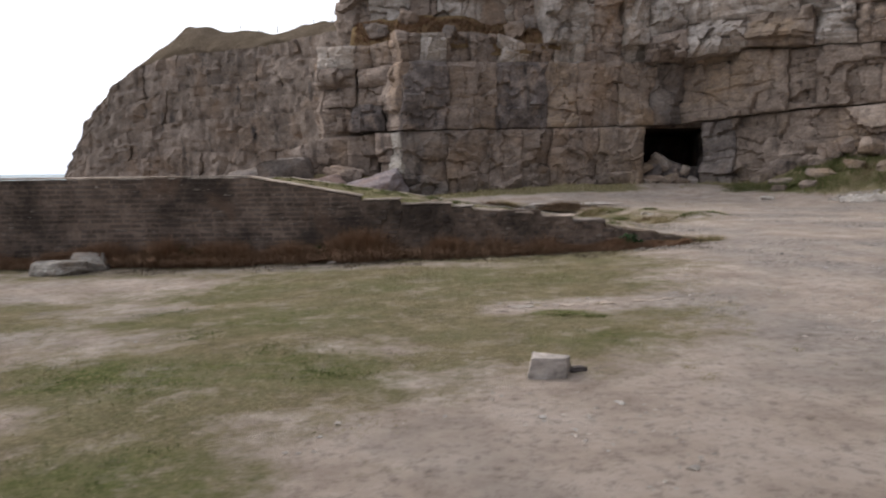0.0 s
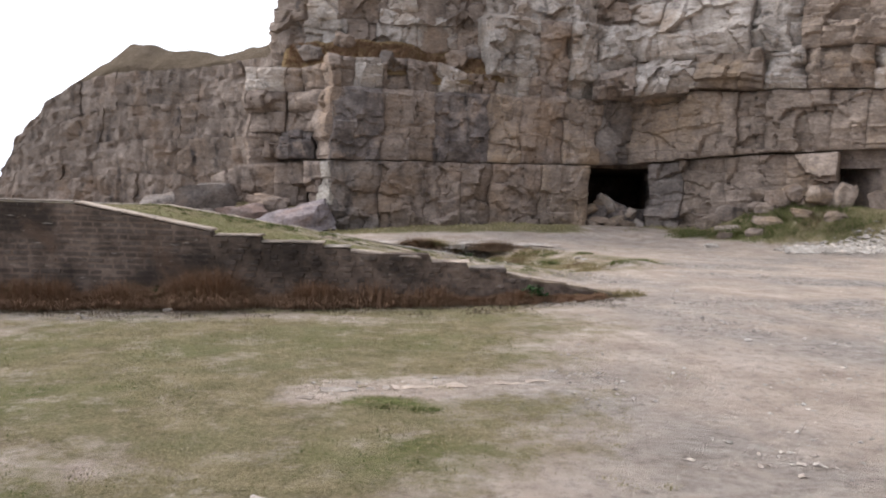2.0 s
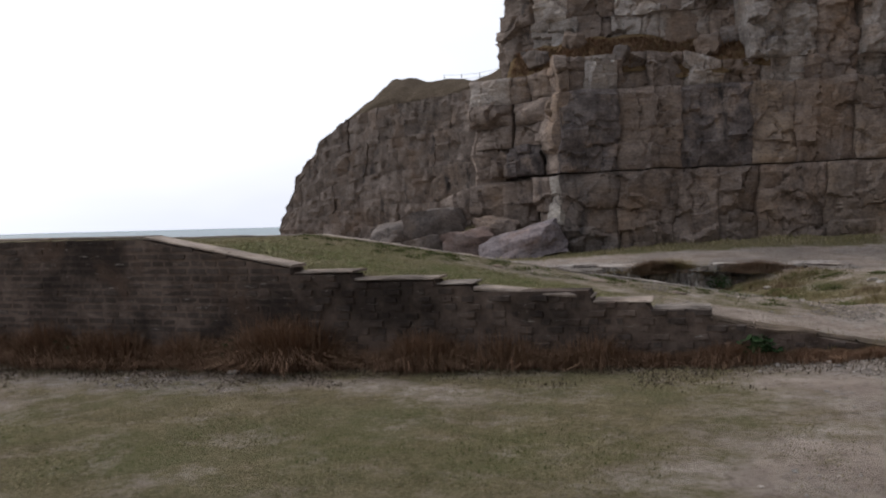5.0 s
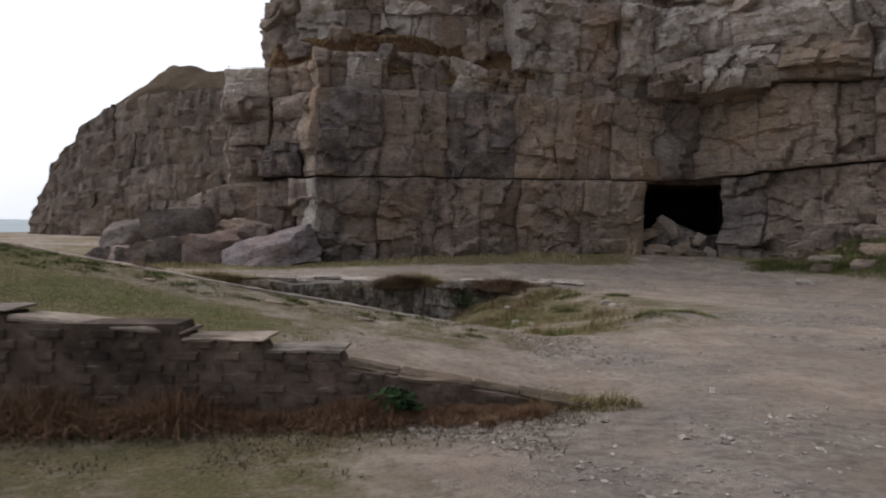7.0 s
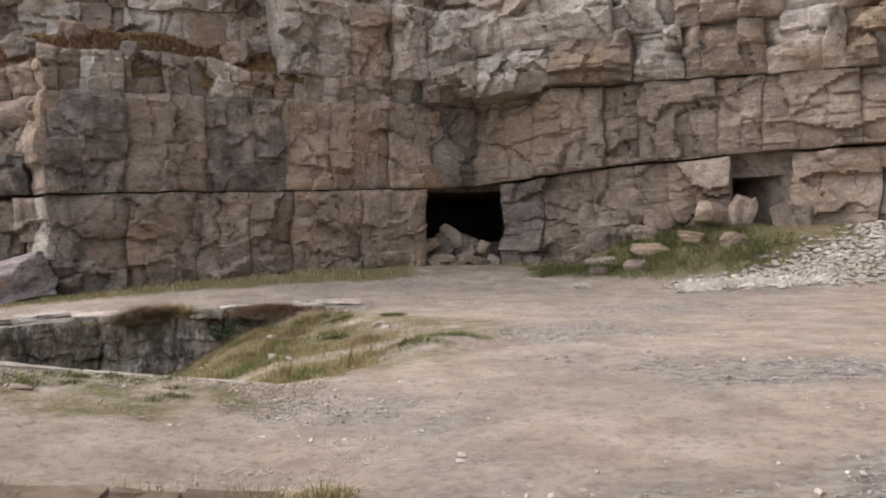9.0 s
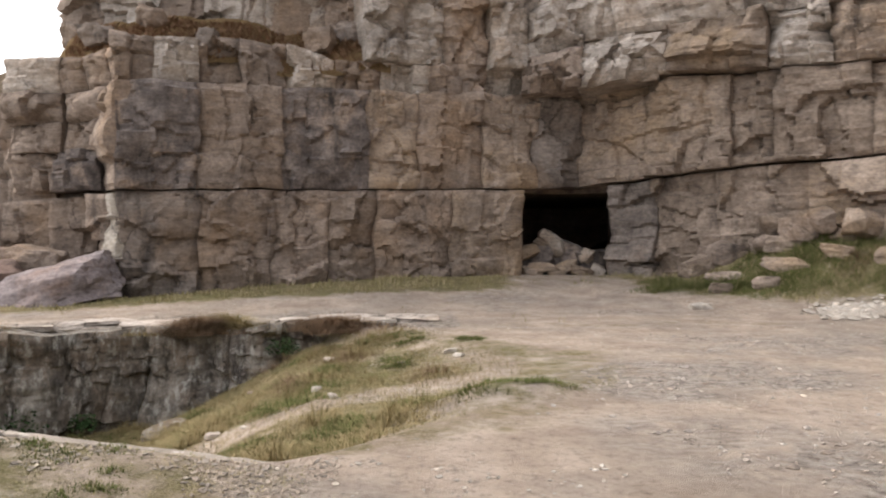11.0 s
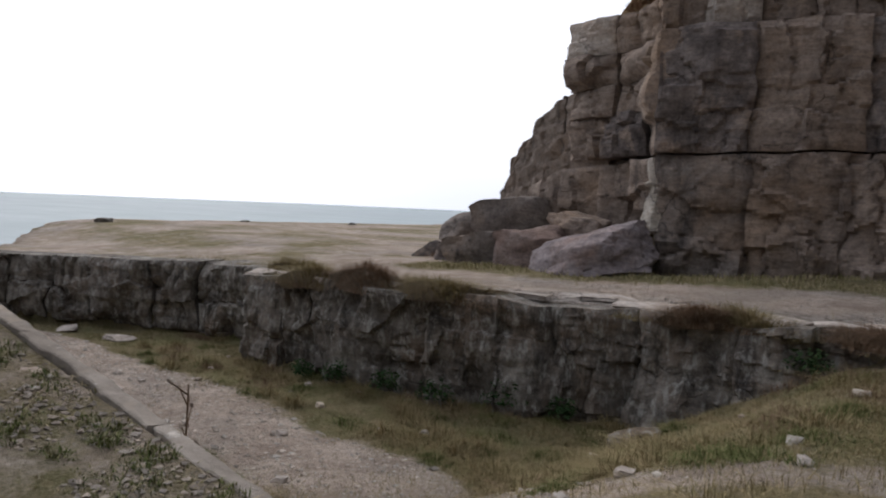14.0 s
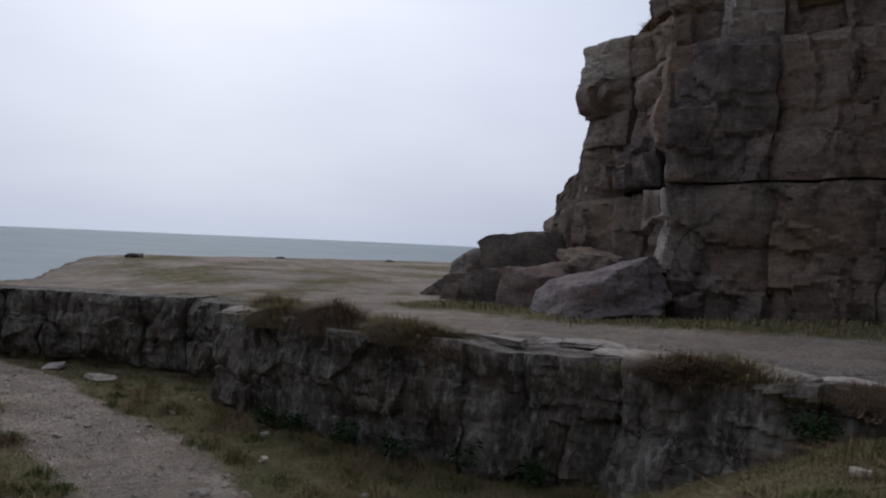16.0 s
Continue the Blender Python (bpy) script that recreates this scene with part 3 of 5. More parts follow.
def ground_z(x, y):
    x, y = np.asarray(x, float), np.asarray(y, float)
    z = upper_z(x, y) - pit_depth(x, y)
    # the made platform: its fill lies between the wall and the kerb
    on = (y > wall_y(x) + 0.12) & (y < CURB_Y - 0.02) & (x < 5.15)
    z = np.where(on, np.maximum(ramp_z(x) - 0.075 + 0.04 * step(17.2, 17.9, y), z), z)
    z = z + 0.10 * fbm(x, y, 0, 0.95, 3, 15) * step(0.1, 0.5, pit_depth(x, y)) * step(20.0, 22.0, y) * step(1.4, 2.4, abs(y - np.interp(x, (-30, -13, -9, -3.5, 0, 3), (21.0, 23.3, 23.3, 23.0, 22.6, 21.6))) + step(1.5, 4.0, x))
    z = z + 0.035 * fbm(x, y, 0, 1.6, 4, 3) + 0.05 * fbm(x, y, 0, 6.0, 2, 13)
    # the shelf breaks off to the sea
    sea = np.interp(y, (-20, 12, 21.5, 26.5, 31, 36, 44, 52, 75), (-26, -22, -18.0, -25.0, -33.5, -36.5, -36, -35, -38))
    drop = step(0.0, 2.5, sea - x + 1.2 * fbm(x, y, 0, 4.0, 3, 77))
    return z - 26 * drop


# ---------------------------------------------------------------- ground
def spaced(edges):
    out = []
    for a, b, c in edges:
        out += list(np.arange(a, b, c))
    return np.array(out + [edges[-1][1]])


def build_ground():
    xs = spaced(((-60, -24, 1.2), (-24, -12, 0.35), (-12, 12, 0.14), (12, 24, 0.3), (24, 60, 1.5)))
    ys = spaced(((-40, -4, 1.5), (-4, 30, 0.14), (30, 40, 0.25), (40, 80, 1.2)))
    x, y = np.meshgrid(xs, ys, indexing="ij")
    z = ground_z(x, y)
    ob = mesh_object("ground", np.stack([x, y, z], -1).reshape(-1, 3), grid_faces(len(xs) - 1, len(ys) - 1), GROUND)
    at = ob.data.attributes.new("turf", "FLOAT", "POINT")
    at.data.foreach_set("value", turf(x, y).ravel().astype(np.float32))
    at = ob.data.attributes.new("lush", "FLOAT", "POINT")
    at.data.foreach_set("value", lush(x, y).ravel().astype(np.float32))
    at = ob.data.attributes.new("grit", "FLOAT", "POINT")
    at.data.foreach_set("value", grit(x, y).ravel().astype(np.float32))
    return tagged(ob, "trodden chalky earth with patches of short turf", "ground", kind="structure")


# patches of the plan: centre, half widths, strength
LUSH = ((-2.2, 5.5, 2.0, 0.75, 1.0), (-1.7, 3.3, 1.2, 0.5, 0.9), (1.3, 6.6, 0.75, 0.45, 0.8), (1.2, 7.8, 0.42, 0.16, 1.0), (-2.2, 7.7, 1.9, 0.9, 0.6), (-3.2, 9.9, 2.4, 0.8, 0.6), (1.5, 10.4, 2.2, 0.8, 0.45), (-4.2, 4.2, 1.2, 0.8, 0.8),
        (7.0, 20.8, 1.1, 0.35, 1.0), (5.3, 19.8, 1.3, 0.5, 0.8), (7.2, 25.4, 1.2, 0.9, 0.7), (6.3, 23.9, 2.0, 1.6, 0.6), (3.6, 20.0, 2.0, 0.7, 0.8), (0.5, 24.6, 2.6, 0.8, 0.7), (-6.0, 25.2, 3.0, 0.7, 0.6), (-2.0, 20.2, 3.0, 0.8, 0.7), (5.7, 26.9, 0.7, 0.5, 0.9), (4.4, 31.9, 6.5, 0.9, 0.5), (16.0, 32.3, 2.4, 1.3, 1.0), (0.3, 15.9, 3.0, 0.9, 0.85), (-3.2, 15.6, 3.2, 1.6, 0.9), (-2.5, 25.4, 3.0, 0.6, 0.5))
BARE = ((-4.1, 6.9, 1.5, 0.7, 0.30), (-3.9, 8.7, 0.9, 0.5, 0.31), (-5.6, 10.4, 2.2, 1.3, 0.12), (-0.7, 6.3, 0.6, 0.35, 0.28), (-0.3, 4.1, 1.4, 0.45, 0.25), (-3.4, 4.5, 0.7, 0.4, 0.28), (0.2, 5.2, 0.7, 0.5, 0.25), (-3.0, 12.1, 5.0, 0.5, 0.28))
GRIT = ((10.4, 17.3, 2.0, 0.8, 1.0), (8.0, 13.5, 1.1, 1.0, 0.9), (9.2, 18.0, 1.6, 0.8, 0.9), (9.8, 22.2, 2.4, 1.2, 0.9), (5.3, 11.1, 0.9, 0.7, 0.7), (8.6, 20.9, 1.2, 0.6, 0.8), (6.6, 10.2, 0.9, 1.0, 0.6), (12.5, 25.5, 3.0, 1.5, 0.7), (3.6, 6.2, 0.8, 1.3, 0.5), (5.2, 16.6, 1.0, 0.5, 0.5))


def patches(x, y, spots, seed):
    ragged = fbm(x, y, 0, 0.9, 4, seed)
    out = np.zeros(np.shape(x))
    for cx, cy, rx, ry, k in spots:
        out = np.maximum(out, k * step(1.35, 0.45, np.hypot((x - cx) / rx, (y - cy) / ry) + 0.55 * ragged))
    return out


def lush(x, y):
    return patches(x, y, LUSH, 24)


def grit(x, y):
    g = np.maximum(patches(x, y, GRIT, 25), 0.55 * step(0.12, 0.5, fbm(x * 0.6, y, 0, 1.7, 4, 26)))
    # bare flags along the quarry lip; the path below stays pale
    flags = step(2.6, 1.2, y - face_y(x) + 0.7 * fbm(x, y, 0, 1.2, 3, 28)) * (y > face_y(x) - 0.3) * (x > -22) * (x < 7)
    g = np.where((y > 18.4) & (y < face_y(x)) & (x < 4), 0.0, g)
    g = np.where((y > wall_y(x)) & (y < CURB_Y) & (x < 4.6), 0.3 * g, g)
    return np.maximum(g, flags)


def turf(x, y):
    """Where grass grows, 0 to 1, by the plan."""
    x, y = np.asarray(x, float), np.asarray(y, float)
    wide = fbm(x, y, 0, 2.6, 4, 21)
    # the lawn before the wall, its edge to the trodden ground slanting away
    lawn_edge = np.interp(y, (-6, 2, 4.5, 6.2, 7.4, 9, 12, 13.5), (-2.4, -1.0, 0.3, 2.1, 2.5, 3.4, 4.1, 4.0))
    t = 0.70 * step(1.3, -1.3, x - lawn_edge + 0.9 * wide) * (y < wall_y(x) + 0.1)
    worn = step(0.55, 0.15, abs(y - np.interp(x, (0.3, 3.2), (7.95, 8.85))) + 0.3 * wide) * step(0.2, 0.6, x) * step(3.6, 2.6, x)
    t = t * (1 - 0.62 * worn)
    t = t * (1 - 0.5 * step(1.6, 0.4, np.hypot((x + 5.0) / 2.2, y - 10.6) + 0.4 * wide))
    t = np.clip(t - patches(x, y, BARE, 27), 0, 1)
    t = np.where(y < 13, np.maximum(t, 0.72 * patches(x, y, LUSH, 24)), t)
    platform = (y > wall_y(x)) & (y < CURB_Y) & (x < 5.2)
    t = np.where(platform, 0.75 * step(3.6, 1.2, x + 0.5 * wide) + 0.12, t)
    tread = platform * step(16.1, 17.1, y + 0.5 * wide) * step(-2.6, 0.2, x + 0.8 * wide)
    t = t + tread * (np.maximum(t * 0.55, 0.42 + 0.14 * step(2.5, -1.5, x) + 0.4 * wide) - t)
    inside = pit_depth(x, y) > 0.06
    path = np.interp(x, (-30, -13, -9, -3.5, 0, 3), (21.0, 23.3, 23.3, 23.0, 22.6, 21.6))
    lane = step(1.5, 0.7, abs(y - path) + 0.35 * wide) * step(5.5, 2.0, x)
    strip = step(0.9, 0.35, abs(y - np.interp(x, (2.5, 4.0, 6.1, 9.0), (21.9, 21.9, 22.7, 23.2))) + 0.35 * wide) * step(2.0, 3.5, x)
    soft = 0.45 + 0.55 * step(0.05, 0.7, pit_depth(x, y) + 0.25 * wide)
    t = np.where(inside, 0.88 * soft * (1 - 0.95 * lane) * (1 - 0.62 * strip), t)
    rim = step(-1.6, 0.2, np.interp(y, (18.2, 19.6, 21.8, 24.3, 26.9, 28.6), (5.0, 6.6, 8.3, 8.5, 6.2, 4.3)) - x + 0.7 * wide) * (y > 18.3) * (y < 28.4) * (x > 4)
    t = np.where(~inside, np.maximum(t, 0.5 * rim), t)
    # the shelf: grass under the cliff, track before it, pale turf towards the sea
    shelf = (y > face_y(x) - 0.3) & (x < 14) & ~inside
    foot = np.where(x < -1.8, 33.0 + 0.0 * x, np.where(x < 11, main_y(x), right_y(np.maximum(x, 11))))
    verge = step(3.3, 1.9, foot - y + 0.6 * wide) * step(-9, -7.5, x) * (0.85 - 0.5 * step(8.2, 9.4, x) * step(13.2, 12.0, x))
    far = step(-7, -11, x) * (0.42 + 0.5 * wide)
    lip = step(1.1, 0.4, y - face_y(x)) * 0.35
    t = np.where(shelf, np.maximum(np.maximum(verge, far), lip), t)
    bank = step(4.2, 2.6, right_y(np.maximum(x, 11)) - y + 0.5 * wide) * step(12.2, 14.0, x) * 0.8
    t = np.maximum(t, np.where(x > 11, bank, 0))
    return np.clip(t, 0, 1)


build_ground()

far_ground = mesh_object("ground", [(60, -300, -0.05), (400, -300, 2), (400, 400, 30), (60, 400, 9), (-60, -300, -0.05), (-60, -40, -0.05), (60, -40, -0.05), (60, 80, 0.0)],
                         [(0, 1, 2, 3, 7, 6), (4, 0, 6, 5)], GROUND, smooth=False)
tagged(far_ground, "open rough ground behind the quarry", "ground", kind="structure")

sea = mesh_object("water", [(-4000, -4000, -22), (600, -4000, -22), (600, 4000, -22), (-4000, 4000, -22)], [(0, 1, 2, 3)], SEA, smooth=False)
tagged(sea, "calm grey-green sea reaching to the horizon", "sea", kind="structure")


# ---------------------------------------------------------------- the cliff
def course(parent, xs, fy, zlo, zhi, off, seed, mats=None, jitter=0.10, offs=None, **kw):
    """A bed of rock: blocks side by side between the joints xs, on the line fy."""
    rng = random.Random(seed)
    for i, (x0, x1) in enumerate(zip(xs, xs[1:])):
        mat = (mats or {}).get(i, ROCK_WARM if x0 > 10.5 else ROCK)
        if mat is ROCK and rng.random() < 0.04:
            mat = ROCK_STAINED_SHADED
        rock_block(parent, (x0, float(fy(x0))), (x1, float(fy(x1))), zlo(x0), zlo(x1), zhi(x0), zhi(x1), mat, seed * 100 + i, off=off + rng.uniform(-jitter, jitter) + (offs or {}).get(i, 0.0), **kw)


def joints(x0, x1, size, seed):
    rng = random.Random(seed)
    out = [x0]
    while out[-1] < x1 - size * 0.5:
        out.append(out[-1] + size * rng.uniform(0.6, 1.4))
    out[-1] = x1
    return out


def crack_z(x):
    """The open bedding joint right across the cliff."""
    return np.interp(x, (-8, -1.8, 9.6, 12.4, 15.0, 20, 30), (3.02, 3.1, 3.34, 3.45, 3.8, 4.0, 4.1))


cliff = structure("wall_north", "tall jointed limestone quarry cliff with stained blocks", "cliff")

course(cliff, (-1.8, 0.2, 2.05, 3.6, 4.95, 7.2, 9.55), main_y, lambda x: -0.3, lambda x: float(crack_z(x)) - 0.03, 0.0, 11, {0: ROCK_DUSKY, 5: ROCK_WARM}, splits=3, swell=0.09, jitter=0.16)
# block 6, the inner corner: dusky colour paints the shadow below the brow
course(cliff, (-1.85, 0.12, 2.3, 4.75, 6.2, 8.3, 10.0, 11.75), main_y, lambda x: float(crack_z(x)) + 0.02, lambda x: 6.05 + 0.03 * x, 0.10, 12, {0: ROCK_STAINED_SHADED, 2: ROCK_STAINED_SHADED, 3: ROCK_WARM, 5: ROCK_WARM, 6: ROCK_DUSKY}, splits=3, jitter=0.14, swell=0.06, offs={0: 0.12, 5: -0.05, 6: -0.1})
course(cliff, joints(-1.9, 11.9, 1.15, 3), main_y, lambda x: 6.0 + 0.03 * x, lambda x: 7.12 + 0.02 * x + 0.30 * float(vnoise(x * 1.7, 0.0, 0.0, 91)), 0.0, 13, {i: ROCK_ASH for i in range(1, 20, 3)}, splits=2, rough=0.16, jitter=0.12)


def upper_y(x):
    return np.interp(x, (-5.2, -2.6, -1.2, 3.6, 6.0, 10.0), (37.6, 35.7, 36.0, 36.4, 36.6, 37.2))


course(cliff, (-5.0, -3.4, -1.6, -0.2, 1.6, 3.4, 4.6), upper_y, lambda x: 7.0, lambda x: 9.3, 0.0, 14, {1: ROCK_ASH, 3: ROCK_ASH, 4: ROCK_ASH}, splits=3, rough=0.16, depth=2.0)
course(cliff, (4.6, 5.9, 7.0, 8.4, 9.6, 11.2), main_y, lambda x: 7.05, lambda x: 9.6, 0.1, 15, {0: ROCK_ASH, 1: ROCK_ASH, 3: ROCK_ASH, 4: ROCK_ASH}, splits=3, rough=0.2, swell=0.15, depth=2.0, offs={3: 0.35, 4: 0.75})
course(cliff, joints(-4.8, 11.2, 2.0, 4), upper_y, lambda x: 9.2, lambda x: 12.0, 0.1, 16, {i: ROCK_ASH for i in (1, 3, 4, 6, 7)}, splits=3, rough=0.2, depth=2.0)
course(cliff, joints(-4.4, 11.2, 2.4, 5), upper_y, lambda x: 11.9, lambda x: 14.5, -0.3, 17, splits=2, rough=0.2, cell=0.15, depth=2.0)

# the left buttress, set back beside the corner, spreading towards its foot
def left_y(x):
    return np.interp(x, (-9.5, -6.2, -3.0, -1.9), (36.5, 35.2, 34.6, 33.3))


course(cliff, (-7.2, -5.8, -4.4, -3.0, -1.85), left_y, lambda x: float(np.interp(x, (-7.2, -5, -2), (0.3, 0.9, 1.2))), lambda x: float(np.interp(x, (-7.2, -6.2, -5.6), (2.3, 2.5, 2.97))), -0.1, 21, splits=2)
course(cliff, (-5.5, -4.1, -2.7, -1.85), left_y, lambda x: float(crack_z(x)) + 0.05, lambda x: 4.3, -0.05, 22, splits=3)
course(cliff, (-5.4, -3.9, -2.6, -1.8), left_y, lambda x: 4.25, lambda x: 5.1, 0.02, 25, splits=2)
course(cliff, (-5.75, -3.9, -2.35, -1.8), left_y, lambda x: 5.08, lambda x: 5.95, 0.14, 23, swell=0.2, edge=0.16)
course(cliff, (-5.72, -3.95, -3.2, -2.4, -1.6), left_y, lambda x: 5.92, lambda x: float(np.interp(x, (-5.7, -3.2, -1.6), (6.95, 6.92, 7.2))), 0.0, 24, {0: ROCK_ASH}, splits=1, depth=2.4)
# the corner's own side, turned to the sea
rock_block(cliff, (-2.95, 34.2), (-2.30, 33.8), 1.75, 1.7, 3.02, 3.02, ROCK, 35, splits=2, off=0.10, rough=0.08, depth=0.4)
rock_block(cliff, (-2.36, 33.9), (-1.84, 33.22), 1.40, 1.25, 3.0, 3.02, ROCK_PALE, 31, splits=2, off=0.12, rough=0.07, depth=0.4, wob=0.2)
rock_block(cliff, (-2.6, 34.6), (-1.8, 33.1), 3.15, 3.15, 6.0, 6.0, ROCK, 32, splits=3, off=0.08)
rock_block(cliff, (-4.9, 41.0), (-4.95, 37.5), 6.5, 6.5, 14.0, 14.0, ROCK, 33, splits=3, off=0.0, cell=0.15)
rock_block(cliff, (-6.2, 41.0), (-5.7, 35.2), 0.5, 0.5, 6.7, 6.7, ROCK, 34, splits=3, off=0.0, cell=0.12)

# right of the cave the face swings towards the walker
def swing_y(x):
    return np.where(x < 12.4, 36.7 + (12.4 - x) * 0.93, right_y(x))


course(cliff, (12.28, 13.45, 15.0, 16.9, 18.45), swing_y, lambda x: 0.0, lambda x: float(crack_z(x)) - 0.03, -0.08, 41, {0: ROCK_DUSKY}, splits=3, rough=0.16)
# back of the niche: its shade is put into the darker rock colour
course(cliff, (18.3, 18.9, 19.4, 20.1), right_y, lambda x: 0.0, lambda x: float(crack_z(x)) + 0.1, -3.0, 47, {0: ROCK_STAINED_SHADED, 1: ROCK_STAINED_SHADED, 2: ROCK_STAINED_SHADED}, splits=2, rough=0.22, jitter=0.35)
course(cliff, (19.85, 21.6, 23.5, 26, 29, 32), right_y, lambda x: 0.0, lambda x: float(crack_z(x)) - 0.06, -0.1, 42, splits=3, rough=0.16)
course(cliff, (11.45, 13.3, 15.3, 16.2, 18.2, 19.2, 21.3, 23.5, 26, 29, 32), swing_y, lambda x: float(crack_z(x)) + 0.05, lambda x: float(np.interp(x, (11.4, 16, 24), (6.75, 6.5, 6.1))), 0.15, 43, splits=3, rough=0.17, jitter=0.18)
course(cliff, joints(11.0, 32, 1.9, 7), swing_y, lambda x: float(np.interp(x, (11.0, 13.2, 16, 24), (6.75, 6.75, 6.55, 6.1))), lambda x: 8.1, 0.75, 44, {0: ROCK_ASH, 1: ROCK_ASH, 3: ROCK_ASH, 5: ROCK_ASH}, splits=3, rough=0.25, jitter=0.25, swell=0.25, edge=0.2, depth=2.2)
course(cliff, joints(11.0, 32, 2.2, 8), swing_y, lambda x: 8.0, lambda x: 10.6, 0.7, 45, {0: ROCK_ASH, 1: ROCK_ASH, 2: ROCK_ASH, 4: ROCK_ASH}, splits=3, rough=0.25, jitter=0.2, swell=0.15, depth=2.2)
course(cliff, joints(11.0, 32, 2.6, 9), swing_y, lambda x: 10.5, lambda x: 14.0, 0.3, 46, {0: ROCK_ASH, 2: ROCK_ASH, 5: ROCK_ASH}, splits=2, rough=0.25, cell=0.15, depth=2.2)

# the brow that juts out over the inner corner
rock_block(cliff, (9.5, 36.0), (11.3, 35.55), 6.30, 6.34, 7.3, 7.7, ROCK, 56, splits=4, rough=0.26, swell=0.15, edge=0.2, depth=2.4, wob=0.25)
rock_block(cliff, (11.2, 35.55), (13.5, 34.8), 6.32, 6.58, 7.6, 7.9, ROCK_ASH, 57, splits=4, rough=0.26, swell=0.15, edge=0.2, depth=2.4, wob=0.25)


def prism(name, outline, z0, z1, mat, parent):
    n = len(outline)
    verts = [(x, y, z0) for x, y in outline] + [(x, y, z1) for x, y in outline]
    faces = [(i, (i + 1) % n, n + (i + 1) % n, n + i) for i in range(n)] + [tuple(range(n))[::-1], tuple(range(n, 2 * n))]
    return mesh_object(name, verts, faces, mat, parent, smooth=False)


# solid rock behind the blocks; the cave and the niche are left open in the lowest bed
prism("rock_core", [(-1.6, 34.0), (9.35, 37.6), (9.35, 42.0), (5.0, 44.0), (5.0, 54.0), (-1.6, 54.0)], -1.5, 3.3, ROCK, cliff)
prism("rock_core", [(13.1, 37.0), (15.2, 35.2), (18.2, 32.9), (18.2, 54.0), (17.0, 54.0), (13.9, 43.0)], -1.5, 3.45, ROCK, cliff)
prism("rock_core", [(5.0, 52.0), (18.0, 52.0), (18.0, 54.0), (5.0, 54.0)], -1.5, 3.45, ROCK, cliff)
prism("rock_core", [(18.2, 36.6), (20.1, 35.4), (20.1, 46.0), (18.2, 46.0)], -1.5, 3.45, ROCK, cliff)
prism("rock_core", [(20.1, 31.4), (24.2, 28.0), (34.0, 19.6), (50.0, 46.0), (20.1, 46.0)], -1.5, 3.45, ROCK, cliff)
prism("rock_core", [(-1.6, 34.2), (11.2, 38.9), (12.3, 38.3), (13.3, 37.0), (20.4, 31.4), (24.2, 28.0), (34.0, 19.6), (50.0, 56.0), (-1.6, 56.0)], 3.3, 7.0, ROCK, cliff)
prism("rock_core", [(-4.4, 38.6), (-1.6, 36.4), (2.0, 36.2), (11.2, 38.4), (12.8, 37.2), (20.4, 31.4), (34.0, 19.6), (50.0, 60.0), (-4.4, 60.0)], 6.9, 14.0, ROCK, cliff)
prism("rock_core", [(-5.4, 35.9), (-1.6, 35.0), (-1.6, 60.0), (-5.6, 60.0)], -1.0, 6.6, ROCK, cliff)

# cave lining; the right wall's darker colour is painted cave shade
rock_block(cliff, (9.5, 37.4), (9.6, 42.0), -0.2, -0.2, 3.4, 3.4, ROCK, 51, cell=0.2, depth=0.3)
rock_block(cliff, (13.8, 43.0), (12.85, 37.0), -0.2, -0.2, 3.5, 3.5, ROCK_STAINED_SHADED, 52, cell=0.2, depth=0.3)


# ---------------------------------------------------------------- the headland beyond
FAR = 1.07


def head_top(x):
    return 1.6 + FAR * (-1.6 + np.interp(np.asarray(x) / FAR, (-31.3, -30.2, -29.3, -27.2, -23.2, -20.0, -14.0, -9.0, -4.0), (0.4, 2.0, 4.0, 6.9, 9.3, 9.9, 10.0, 10.2, 10.2)))


def head_y(x):
    return FAR * np.interp(np.asarray(x) / FAR, (-32.0, -28.0, -22.0, -12.0, -5.0), (62.0, 60.0, 58.5, 54.5, 48.0))


headland = structure("wall_west", "distant limestone headland with a grassy crown", "headland")
for k in range(5):
    lo, hi = k / 5, (k + 1) / 5
    course(headland, joints(-33.4 + 0.15 * k, -4.5, 3.4, 62 + k), lambda x: head_y(x) + 0.25 * k, lambda x, lo=lo: float(-2.5 + (head_top(x) + 2.5) * lo), lambda x, hi=hi: float(-2.5 + (head_top(x) + 2.5) * hi) + 0.1,
           0.0, 62 + k, {i: ROCK_FAR for i in range(40)}, cell=0.17, splits=3, rough=0.09, depth=3.0, edge=0.03, jitter=0.07, wob=0.2, flute=0.16)


